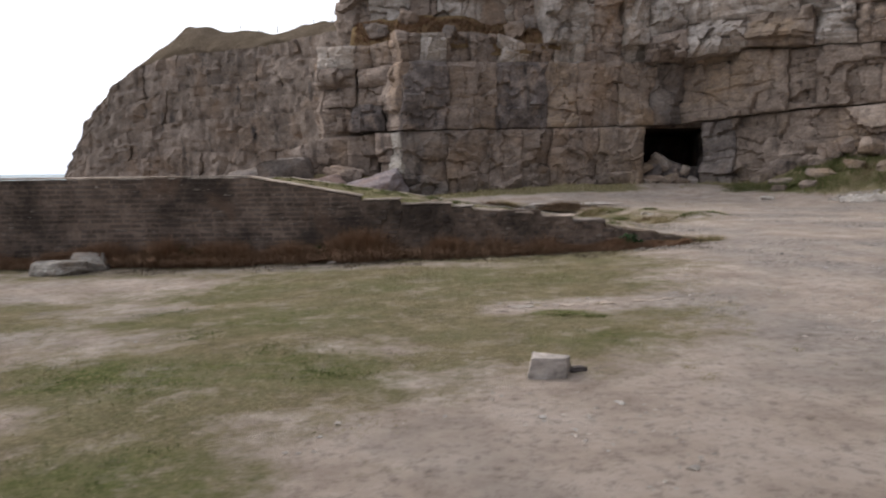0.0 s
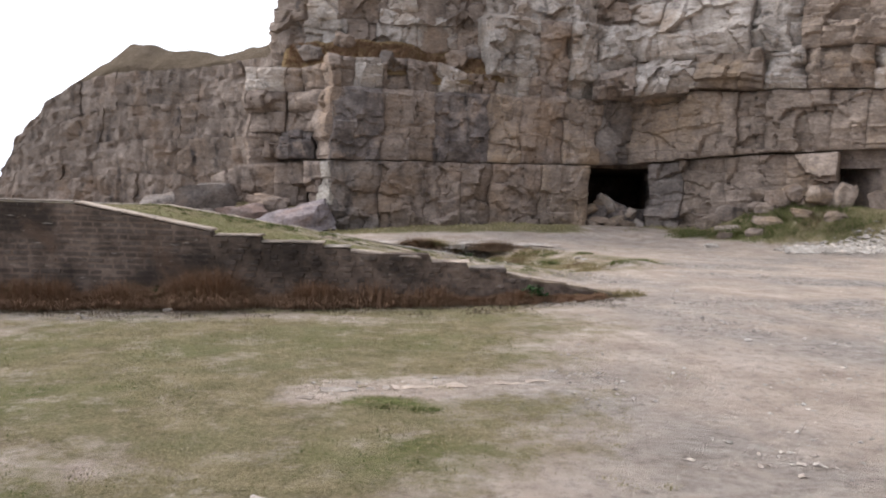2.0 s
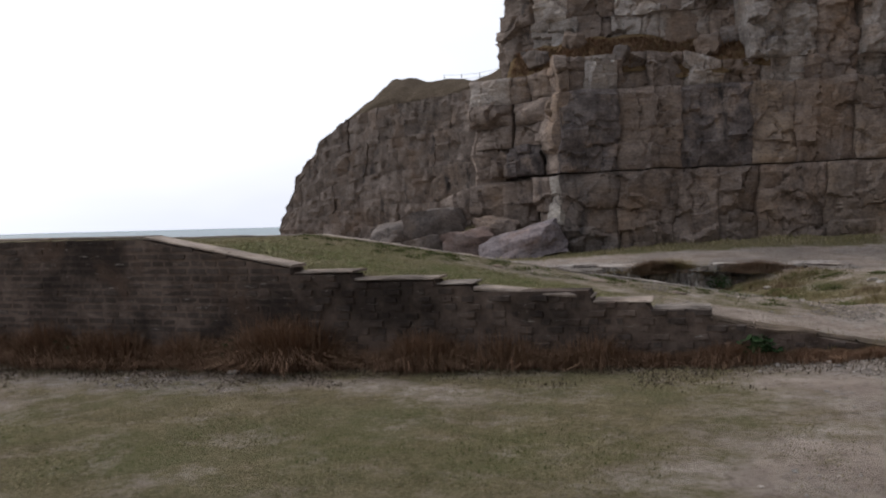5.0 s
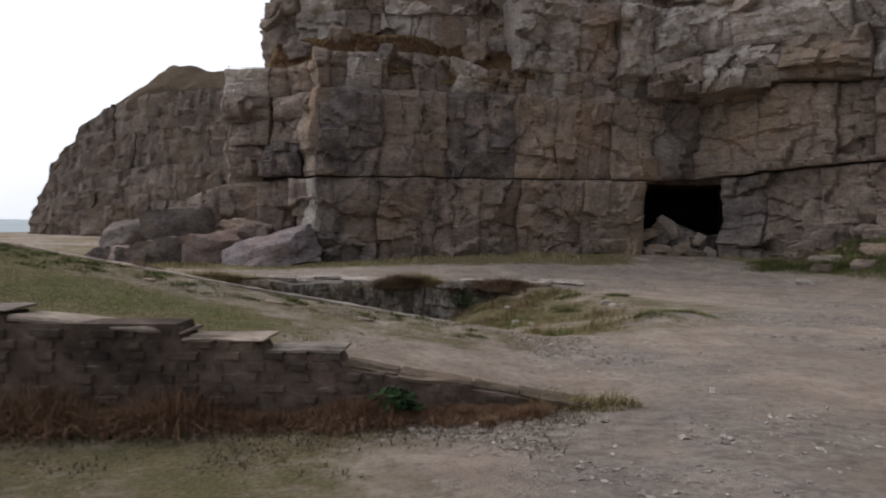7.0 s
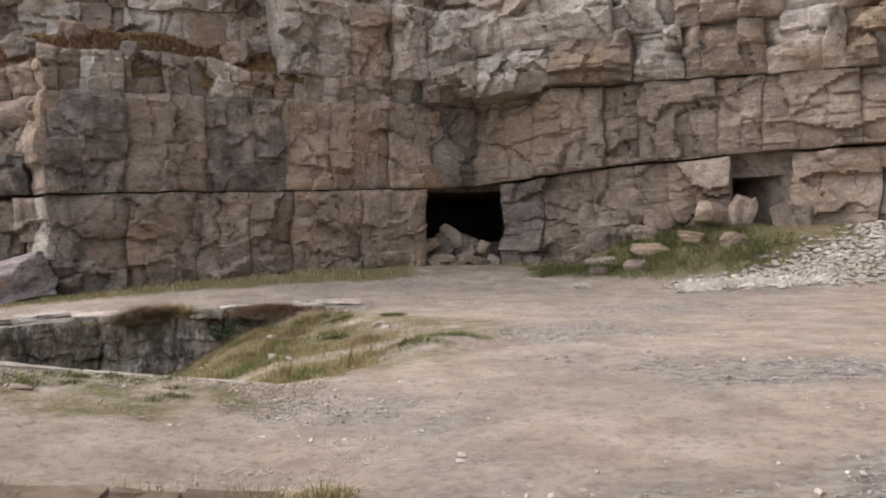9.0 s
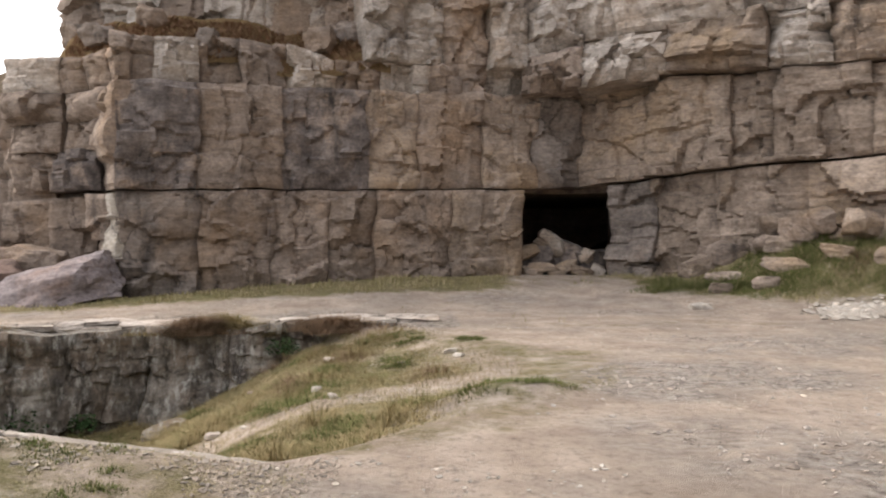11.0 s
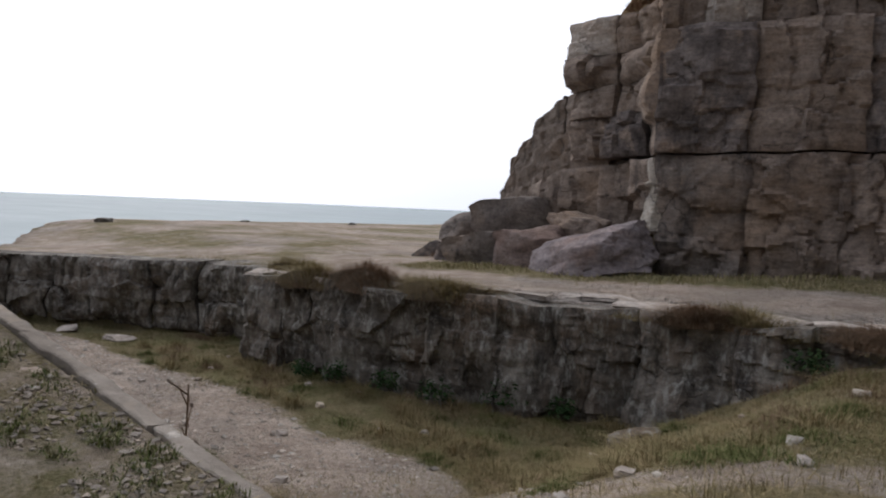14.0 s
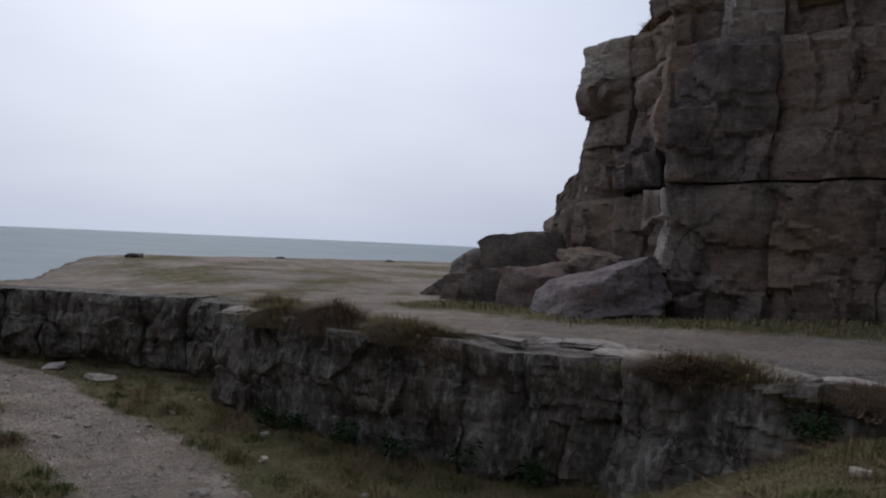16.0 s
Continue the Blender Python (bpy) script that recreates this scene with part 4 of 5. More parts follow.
def build_hill():
    xs, ys = np.arange(-37, 12, 0.4), np.arange(50, 110, 0.5)
    x, y = np.meshgrid(xs, ys, indexing="ij")
    brow = head_y(np.clip(x, -34.5, -5)) + 2.2
    crest = 1.6 + FAR * (-1.6 + np.interp(x / FAR, (-31.6, -28.9, -25.6, -22.4, -20.9, -16.6, -14.2, -8.8, 0), (1.0, 6.4, 10.2, 12.3, 13.2, 12.5, 12.2, 12.3, 12.2)))
    t = np.clip((y - brow + 0.6) / 7.0, 0, 1)
    z = head_top(x) + (crest - head_top(x)) * np.sin(t * np.pi / 2)
    z = np.where(y < brow, -1.5, z) + (0.45 * fbm(x, y, 0, 1.6, 5, 71) - 0.5 * step(0.1, 0.4, fbm(x, y, 0, 4.5, 3, 72))) * (y > brow)
    z = np.where(x < -34.5, -4, z)
    ob = mesh_object("hill_crown", np.stack([x, y, z], -1).reshape(-1, 3), grid_faces(len(xs) - 1, len(ys) - 1), HILL_TURF, headland, "brown rough grass on the crown")
    at = ob.data.attributes.new("turf", "FLOAT", "POINT")
    at.data.foreach_set("value", np.full(x.size, 1.6, np.float32))


build_hill()


# ---------------------------------------------------------------- quarry face along the sunken floor
quarry = structure("wall_quarry", "low grey rock face along the sunken quarry floor", "rock face")


def top_z(x):
    return float(upper_z(np.array(x), np.array(face_y(x) + 0.6))) + 0.02


QUARRY_J = joints(-24.0, -9.0, 1.3, 81) + joints(-8.95, 5.8, 1.15, 82)
for i, (x0, x1) in enumerate(zip(QUARRY_J, QUARRY_J[1:])):
    rng = random.Random(900 + i)
    sill = max(-2.1, float(ground_z(np.array((x0 + x1) / 2), np.array(face_y((x0 + x1) / 2) - 0.7))) - 0.35)
    rock_block(quarry, (x0, float(face_y(x0))), (x1, float(face_y(x1))), sill, sill, top_z(x0), top_z(x1), ROCK_GREY, 950 + i, off=rng.uniform(-0.14, 0.14), cell=0.045, depth=1.1, rough=0.10, splits=1, edge=0.08, lean=rng.uniform(-0.08, 0.0), wob=0.16, flute=0.17)


# ---------------------------------------------------------------- retaining wall
def wall_top(x):
    steps = ((-1.43, 1.02), (-0.76, 0.93), (0.15, 0.87), (0.54, 0.80), (1.8, 0.65), (2.41, 0.56), (3.0, 0.47))
    if x < -3.4:
        return 1.45
    if x < -1.43:
        return float(np.interp(x, (-3.4, -1.43), (1.445, 1.09)))
    if x >= 3.0:
        return float(np.interp(x, (3.0, 5.1), (0.46, 0.10)))
    z = 1.0
    for edge, height in steps:
        if x >= edge:
            z = height
    return z


wall = structure("wall_retaining", "dark weathered masonry retaining wall stepping down beside a ramp", "retaining wall")
COURSE, UNIT, JOINT = 0.086, 0.26, 0.005


def build_wall():
    core_v, core_f = [], []
    stones = []
    rng = random.Random(5)
    # mortar body, cut to the stepped top
    xs = np.arange(-16, 5.15, 0.05)
    for x in xs:
        y, z = float(wall_y(x)), wall_top(x + 0.025) - 0.03
        core_v += [(x, y + 0.001, -0.5), (x, y + 0.001, z), (x, y + 0.36, z), (x, y + 0.36, -0.5)]
    for i in range(len(xs) - 1):
        a, b = 4 * i, 4 * i + 4
        core_f += [(a, b, b + 1, a + 1), (a + 1, b + 1, b + 2, a + 2), (a + 2, b + 2, b + 3, a + 3)]
    core_f += [(0, 1, 2, 3), (len(core_v) - 1, len(core_v) - 2, len(core_v) - 3, len(core_v) - 4)]
    mesh_object("mortar_body", core_v, core_f, MORTAR, wall, smooth=False)
    row = 0
    z = -0.12
    while z < 1.45:
        x = -16 + (row % 2) * UNIT / 2
        while x < 5.1:
            w = UNIT * rng.choice((0.5, 0.7, 0.9, 1.0, 1.2, 1.5))
            if z + COURSE < min(wall_top(x + 0.02), wall_top(x + w - 0.02)) + 0.02:
                stones.append((x, z, w, rng.choice((-0.003, -0.002, -0.001, 0.0, 0.001, 0.006))))
            x += w
        z += COURSE
        row += 1
    return stones


def stone_verts(x, z, w, proud, rng):
    y = float(wall_y(x + w / 2)) - proud
    g, r = JOINT / 2, 0.015
    h = COURSE
    a, b = [], []
    for dx, dz in ((g, g), (w - g, g), (w - g, h - g), (g, h - g)):
        j = rng.uniform(-0.006, 0.006), rng.uniform(-0.006, 0.006)
        cx, cz = dx + j[0], dz + j[1]
        a.append((x + cx, y + 0.05, z + cz))
        inx = r if dx < w / 2 else -r
        inz = r if dz < h / 2 else -r
        b.append((x + cx + inx, y - 0.003 + rng.uniform(-0.003, 0.003), z + cz + inz))
    return a + b


STONE_F = [(4, 5, 6, 7), (0, 1, 5, 4), (1, 2, 6, 5), (2, 3, 7, 6), (3, 0, 4, 7)]
WALL_STONES = build_wall()



# coping slabs on the steps and the level top
def slab(parent, x0, x1, z0, z1, mat, seed, thick=0.028, wide=0.34, name="coping_stone", rough=1.0):
    """A worn flag with a broken front edge and a flaking, uneven top."""
    n = max(6, int((x1 - x0) / 0.06))
    x = np.linspace(x0, x1, n + 1)
    y = wall_y(x)
    z = z0 + (z1 - z0) * (x - x0) / (x1 - x0)
    front = y - 0.018 + rough * (0.030 * fbm(x, 0 * x, 0, 0.35, 4, seed) + 0.035 * step(0.05, 0.25, fbm(x, 0 * x, 0, 0.5, 3, seed + 7)))
    lift = rough * 0.022 * fbm(x, 0 * x, 0, 0.30, 4, seed + 3)
    flake = rough * 0.012 * step(-0.05, 0.1, fbm(x, 0 * x, 0, 0.6, 2, seed + 5))
    back = y + wide + 0.06 * fbm(x, 0 * x, 0, 0.4, 3, seed + 9)
    rows = [(front, z - thick), (front - 0.004, z - 0.012 + lift * 0.4), (front + 0.016, z + lift), (front + 0.13, z + lift - flake), (front + 0.15, z + lift * 0.6), (back, z + lift * 0.3), (back, z - thick)]
    verts = np.stack([np.stack([x, a, b], -1) for a, b in rows], 1).reshape(-1, 3)
    k = len(rows)
    faces = [(k * i + q, k * i + k + q, k * i + k + q + 1, k * i + q + 1) for i in range(n) for q in range(k - 1)] + [(k * i + k - 1, k * i + 2 * k - 1, k * i + k, k * i) for i in range(n)]
    faces += [tuple(range(k))[::-1], tuple(k * n + q for q in range(k))]
    return mesh_object(name, verts, faces, mat, parent, smooth=False)


for i, x in enumerate(np.arange(-16, -3.5, 1.4)):
    slab(wall, x + 0.004, min(x + 1.396, -3.41), 1.468, 1.468, FLAGSTONE, i, rough=0.5)
slab(wall, -3.40, -1.44, 1.462, 1.105, FLAGSTONE, 30, rough=0.6)
for i, (x0, x1) in enumerate(((-1.425, -0.765), (-0.755, 0.145), (0.155, 0.535), (0.545, 1.795), (1.805, 2.405), (2.415, 2.995))):
    zt = wall_top((x0 + x1) / 2)
    slab(wall, x0, x1, zt + 0.015, zt + 0.015 - (0.1 if i == 3 else 0), FLAGSTONE, 40 + i, wide=0.42, rough=1.5)
for i, (x0, x1, lift) in enumerate(((3.01, 3.42, 0.0), (3.44, 4.02, 0.012), (4.04, 4.40, -0.01), (4.42, 4.95, 0.008))):
    slab(wall, x0, x1, wall_top(x0) + lift, wall_top(x1) + lift, WALL_EARTH, 50 + i, thick=0.05, wide=0.30, rough=2.2)

# kerb on the far side of the ramp, with the retained face below it
kerb = structure("trim_kerb", "worn concrete kerb edging the ramp above the quarry floor", "kerb")


def build_kerb():
    """Square-edged kerb stones, their ramp side broken away in places."""
    cuts_x = [-16.0, -12.0, -8.0, -4.0, -2.4, -0.6, 1.1, 2.9, 4.95]
    for seed, (x0, x1) in enumerate(zip(cuts_x, cuts_x[1:])):
        n = int((x1 - x0) / 0.045)
        x = np.linspace(x0 + 0.005, x1 - 0.005, n + 1)
        z = ramp_z(x) - 0.022 + 0.012 * fbm(x, 0 * x, 0, 0.8, 3, seed + 40)
        chip = 0.022 * step(0.08, 0.22, fbm(x, 0 * x, 0, 0.45, 3, seed + 50))
        near = CURB_Y - 0.062 + 0.022 * fbm(x, 0 * x, 0, 0.18, 4, seed + 60) + chip
        far = CURB_Y + 0.062 + 0.016 * fbm(x, 0 * x, 0, 0.2, 4, seed + 70)
        rise = 0.010 * fbm(x, 0 * x, 0, 0.15, 4, seed + 80)
        rows = [(near - 0.004, z - 0.22), (near - 0.002, z - 0.006 + rise), (near + 0.009, z + 0.002 + rise), (far - 0.008, z + 0.001 - rise), (far, z - 0.008 - rise), (far + 0.004, z - 0.45)]
        verts = np.stack([np.stack([x, a, b], -1) for a, b in rows], 1).reshape(-1, 3)
        faces = [(6 * i + k, 6 * i + 6 + k, 6 * i + 7 + k, 6 * i + 1 + k) for i in range(n) for k in range(5)] + [(6 * i + 5, 6 * i + 11, 6 * i + 6, 6 * i) for i in range(n)]
        faces += [(5, 4, 3, 2, 1, 0), tuple(6 * n + k for k in range(6))]
        mesh_object("kerb_stone", verts, faces, CONCRETE, kerb, smooth=False)


build_kerb()
for i, (x0, x1) in enumerate(zip(joints(-16, 3.0, 0.9, 91), joints(-16, 3.0, 0.9, 91)[1:])):
    z0 = max(-2.2, float(ground_z(np.array((x0 + x1) / 2), np.array(CURB_Y + 0.9))) - 0.3)
    rock_block(kerb, (x1, CURB_Y + 0.02), (x0, CURB_Y + 0.02), z0, z0, float(ramp_z(x1)) - 0.15, float(ramp_z(x0)) - 0.15, ROCK_GREY, 1200 + i, off=0.02, cell=0.14, depth=0.4, rough=0.05, splits=2, edge=0.06, wob=0.05, name="stone_block")

# ---------------------------------------------------------------- loose rocks
def ground_at(x, y):
    return float(ground_z(np.array(float(x)), np.array(float(y))))


def stone(x, y, size, mat, seed, label, name="stone", turn=0.0, sink=0.25, category="stone", group="", cell=0.05, squash=0.85, lumps=0.12):
    """A stone that lies on the ground, sunk by a share of its height."""
    return boulder(name, (x, y, ground_at(x, y) + size[2] * (0.42 - sink)), size, mat, seed, turn, cell, label, squash, category, group, lumps)


boulder("boulder", (-3.1, 32.35, 0.48), (3.0, 1.7, 1.35), ROCK_MAUVE, 27, 4, label="large purple-grey fallen slab at the cliff foot", squash=0.9, lumps=0.14, tilt=-20)
boulder("boulder", (-5.2, 33.3, 0.45), (2.1, 1.6, 1.35), ROCK_RED, 43, -12, tilt=-14, squash=0.95, lumps=0.12, label="reddish grey boulder under the cliff corner")
boulder("boulder", (-6.9, 33.4, 0.28), (2.2, 1.6, 1.25), ROCK_DUSKY, 48, 20, tilt=-12, squash=0.96, lumps=0.12, label="sloping dark boulder at the end of the rubble bank")
boulder("boulder", (-8.3, 33.9, 0.0), (1.6, 1.5, 1.2), ROCK_STAINED_SHADED, 15, 40, label="low dark boulder half buried in turf")
boulder("boulder", (-7.0, 35.5, 0.92), (3.0, 2.2, 2.1), ROCK_DUSKY, 6, 5, label="flat-topped ledge rock above the boulders", squash=0.99, lumps=0.10)
boulder("boulder", (-8.7, 35.3, 0.65), (2.6, 2.0, 1.7), ROCK_DUSKY, 7, 25, label="weathered ledge rock on the rubble bank")
boulder("boulder", (-9.8, 34.9, 0.0), (1.9, 1.5, 1.1), ROCK_STAINED_SHADED, 9, 10, label="low ledge rock at the tail of the bank", squash=0.95)
boulder("boulder", (-4.4, 34.3, 1.15), (1.6, 1.3, 0.9), ROCK, 8, -20, label="broken buff rock wedged under the buttress")

stone(0.80, 5.35, (0.38, 0.30, 0.23), ROCK_ASH, 77, "squared buff stone lying on bare ground", turn=-12, cell=0.03, squash=0.99, lumps=0.07)
stone(1.04, 5.42, (0.16, 0.06, 0.05), ROCK_STAINED_SHADED, 13, "dark splinter of rock beside the squared stone", turn=20, cell=0.03)
stone(6.6, 25.1, (0.22, 0.15, 0.12), ROCK_PALE, 21, "white stone lying on the grass bank", cell=0.05)
stone(13.1, 31.0, (0.55, 0.35, 0.24), ROCK_PALE, 22, "pale stone on the track verge", cell=0.06)
stone(-3.6, 24.7, (0.2, 0.15, 0.1), ROCK_PALE, 23, "white stone in the quarry floor grass")
stone(1.15, 25.9, (0.28, 0.15, 0.10), ROCK_PALE, 24, "flat white stone below the rock face", turn=-15)
stone(1.55, 26.3, (0.75, 0.6, 0.4), ROCK_GREY, 25, "lichen-grey boulder below the rock face", turn=30)
stone(-1.9, 12.55, (0.14, 0.1, 0.06), ROCK_PALE, 26, "small white stone before the wall")
stone(4.6, 23.4, (0.14, 0.12, 0.10), ROCK_PALE, 27, "pale stone half hidden in the bank grass")
stone(-12.4, 25.3, (0.9, 0.5, 0.16), ROCK_ASH, 28, "flat pale slab on the quarry floor", turn=12, sink=0.1)
stone(-14.6, 24.9, (0.8, 0.5, 0.16), ROCK_ASH, 29, "second flat slab on the quarry floor", turn=-25, sink=0.1)
stone(1.75, 18.85, (0.6, 0.45, 0.4), ROCK_GREY, 30, "broken grey block fallen below the kerb", turn=15, squash=0.95, sink=0.05)
stone(0.9, 18.9, (0.5, 0.4, 0.35), ROCK_GREY, 31, "broken grey block fallen below the kerb", turn=-20, squash=0.95, sink=0.05)
stone(-6.0, 12.5, (0.75, 0.5, 0.42), ROCK_GREY, 32, "grey slab leaning at the wall foot", turn=25)
stone(-6.3, 12.0, (0.9, 0.5, 0.30), ROCK_GREY, 33, "low grey rock on the ground near the wall", turn=-10)
boulder("boulder", (-11.9, 21.0, -1.45), (1.8, 1.7, 1.35), ROCK_STAINED_SHADED, 34, 8, label="big squared dark rock beside the quarry path", squash=0.98, lumps=0.06)
boulder("boulder", (-14.2, 21.4, -1.25), (1.6, 1.2, 1.3), ROCK_GREY, 35, 30, label="grey boulder behind the squared rock", squash=0.9)
boulder("boulder", (-16.0, 22.2, -1.2), (2.0, 1.4, 1.3), ROCK_GREY, 36, -15, label="grey boulder at the end of the quarry floor", squash=0.9)
boulder("boulder", (-13.4, 20.4, -1.0), (2.4, 1.5, 1.7), ROCK_GREY, 37, 12, label="stack of broken rock under the platform", squash=0.9)

rng = random.Random(77)
for i in range(40):
    x, y = rng.uniform(-9, 7.0), rng.uniform(20.5, 26.3)
    s = rng.uniform(0.06, 0.20)
    stone(x, y, (s * 1.1, s * 0.8, s * 0.55), ROCK_PALE if i % 4 == 0 else ROCK_ASH, 1000 + i, "small pale stone scattered in rough grass", turn=rng.uniform(0, 180), group="stones of the quarry floor", cell=0.06)

for i, (x, y, w) in enumerate(((3.5, 17.92, 0.22), (2.75, 17.95, 0.28), (1.75, 17.93, 0.3), (0.6, 17.95, 0.26), (-0.5, 17.93, 0.3), (2.2, 17.7, 0.14), (0.9, 17.6, 0.14), (2.6, 17.35, 0.2), (1.4, 17.5, 0.22), (-0.2, 17.45, 0.2), (3.4, 17.55, 0.18))):
    boulder("paving_fragment", (x, y, float(ramp_z(x)) - 0.072), (w, w * 0.55, 0.05), ROCK_WARM, 150 + i, 0, 0.04, "broken flat stone bedded beside the kerb", 0.9, "stone", "stones along the kerb", 0.2, tilt=8.5)

# fallen rocks heaped inside the cave mouth: dark ones below, buff ones on top
CAVE_ROCKS = ((10.1, 38.4, 0.85, 1.7, 1.2, 1.3, 0), (11.2, 38.5, 0.95, 1.8, 1.3, 1.4, 8), (12.1, 38.4, 0.75, 1.3, 1.1, 1.1, -6), (10.7, 38.05, 1.62, 1.0, 0.55, 0.62, 34), (9.85, 37.75, 1.3, 0.72, 0.5, 0.5, -16),
              (10.35, 37.55, 0.82, 1.0, 0.5, 0.34, 9), (11.15, 37.65, 0.86, 0.9, 0.5, 0.34, -22), (11.8, 37.8, 1.15, 0.5, 0.45, 0.55, 18), (11.6, 37.5, 0.66, 0.8, 0.5, 0.34, 12), (9.95, 37.45, 0.66, 0.7, 0.5, 0.36, 20),
              (10.75, 37.4, 0.56, 0.6, 0.4, 0.26, -10), (12.15, 37.6, 0.66, 0.5, 0.4, 0.4, 30))
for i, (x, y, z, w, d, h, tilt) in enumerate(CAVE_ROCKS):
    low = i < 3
    boulder("cave_rock", (x, y, z), (w, d, h), ROCK_STAINED_SHADED if low else ROCK_ASH if i % 2 else ROCK_WARM, 200 + i, i * 23 % 50 - 25, label="dark fallen rock under the heap in the cave" if low else "fallen buff rock heaped in the cave mouth", category="rock", group="rocks in the cave mouth", squash=0.95, lumps=0.14, tilt=tilt)

# ledges of bare rock on the bank under the buff cliff
for i, (x, y, w) in enumerate(((14.6, 33.2, 1.3), (15.9, 32.2, 1.6), (17.0, 31.8, 1.2), (15.2, 32.0, 1.0), (16.4, 32.9, 1.8), (17.9, 31.0, 1.0), (14.2, 32.5, 0.9))):
    stone(x, y, (w * 0.8, 0.55, 0.42), ROCK_WARM, 230 + i, "flat buff ledge rock set in the grass bank", name="ledge_rock", turn=-42 + i * 6, group="ledge rocks", sink=0.46, squash=0.98, lumps=0.16)
rng = random.Random(44)
for i in range(14):
    u = i / 13
    x = 14.6 + 3.6 * u + rng.uniform(-0.2, 0.2)
    y = float(right_y(x)) - rng.uniform(0.0, 0.7)
    s = rng.uniform(0.6, 1.3)
    boulder("ledge_rock", (x, y, ground_at(x, y) + rng.uniform(-0.1, 0.7)), (s * 1.1, s * 0.8, s * 0.65), ROCK if i % 3 else ROCK_WARM, 260 + i, rng.uniform(0, 90), label="broken grey-buff rock heaped against the cliff", category="rock", group="rocks heaped on the bank", squash=0.95, lumps=0.1, tilt=rng.uniform(-20, 20))

for i, (x, y, z, w, d, h) in enumerate(((18.45, 31.9, 1.5, 0.9, 0.9, 2.2), (19.95, 30.9, 1.4, 0.8, 0.9, 1.9), (19.2, 33.0, 1.2, 1.0, 0.9, 1.0), (18.7, 31.0, 1.1, 0.9, 0.7, 0.6))):
    boulder("niche_rock", (x, y, z), (w, d, h), ROCK if i % 2 else ROCK_WARM, 290 + i, i * 23, label="cracked buff rock jammed in the dark niche", category="rock", group="rocks of the niche", squash=0.95, lumps=0.16, tilt=(6, -9, 3)[i % 3])


def rubble(name, spots, sizes, mat, label, seed):
    """Many small broken stones as one object."""
    rng = np.random.default_rng(seed)
    base = np.array([(1, 0, 0), (-1, 0, 0), (0, 1, 0), (0, -1, 0), (0, 0, 1), (0, 0, -1), (0.6, 0.6, 0.55), (-0.6, -0.55, 0.6)])
    tri = [(4, 6, 2), (4, 0, 6), (6, 0, 2), (4, 2, 1), (4, 1, 7), (7, 1, 3), (4, 7, 3), (4, 3, 0), (2, 0, 5), (1, 2, 5), (3, 1, 5), (0, 3, 5)]
    verts, faces = [], []
    for i, ((x, y), s) in enumerate(zip(spots, sizes)):
        a = rng.uniform(0, 6.28)
        shape = base * (1 + rng.uniform(-0.3, 0.3, base.shape)) * np.array([s, s * rng.uniform(0.5, 1.0), s * rng.uniform(0.3, 0.6)]) * 0.5
        c, d = np.cos(a), np.sin(a)
        shape = np.stack([shape[:, 0] * c - shape[:, 1] * d, shape[:, 0] * d + shape[:, 1] * c, shape[:, 2]], 1)
        verts.append(shape + np.array([x, y, 0]))
        faces += [tuple(k + 8 * i for k in t) for t in tri]
    v = np.vstack(verts)
    centre = np.repeat(np.asarray(spots, float), 8, 0)
    lift = np.repeat(np.asarray(sizes, float) * 0.08, 8)
    v[:, 2] += ground_z(centre[:, 0], centre[:, 1]) + lift
    ob = mesh_object(name, v, faces, mat, smooth=False)
    return tagged(ob, label, "stones", kind="stuff")


gen = np.random.default_rng(5)
t = gen.uniform(0, 1, 4800)
rx = 15.4 + 8.0 * t + gen.normal(0, 0.25, 4800)
ry = 29.3 - 1.6 * t + gen.normal(0, 1, 4800) * (0.30 + 0.4 * t)
rubble("rubble", np.stack([rx, ry], 1), gen.uniform(0.06, 0.38, 4800) ** 1.2, RUBBLE, "bank of white quarry rubble below the cliff", 6)

px, py = gen.uniform(-3, 16, 42000), gen.uniform(-2, 34, 42000)
keep = (turf(px, py) < 0.4) & (fbm(px, py, 0, 1.1, 3, 9) > 0.0)
rubble("gravel", np.stack([px, py], 1)[keep], np.clip(gen.lognormal(-3.8, 0.5, int(keep.sum())), 0.012, 0.08), RUBBLE, "loose pale gravel on trodden earth", 8)
px, py = gen.uniform(-3, 14, 60000), gen.uniform(-2, 32, 60000)
keep = (turf(px, py) < 0.5) & (grit(px, py) + 0.4 * fbm(px, py, 0, 0.5, 3, 19) > 0.55)
rubble("clods", np.stack([px, py], 1)[keep], np.clip(gen.lognormal(-3.5, 0.5, int(keep.sum())), 0.015, 0.11), ROCK_ASH, "grey clods and chips on trodden earth", 18)
px, py = gen.uniform(-14, 3, 9000), gen.uniform(20.5, 25.5, 9000)
keep = (turf(px, py) < 0.5)
rubble("gravel", np.stack([px, py], 1)[keep], np.clip(gen.lognormal(-3.3, 0.5, int(keep.sum())), 0.015, 0.16), RUBBLE, "pale chippings on the quarry path", 9)


px, py = gen.uniform(-4.5, 5.4, 16000), gen.uniform(14.6, 18.1, 16000)
keep = (fbm(px, py, 0, 0.8, 3, 29) + 0.5 * step(16.6, 17.8, py) > 0.48) & (py > wall_y(px) + 0.4) & (px > 0.2)
rubble("gravel", np.stack([px, py], 1)[keep], np.clip(gen.lognormal(-3.5, 0.5, int(keep.sum())), 0.012, 0.06), CONCRETE, "buff chippings trodden into the ramp", 10)


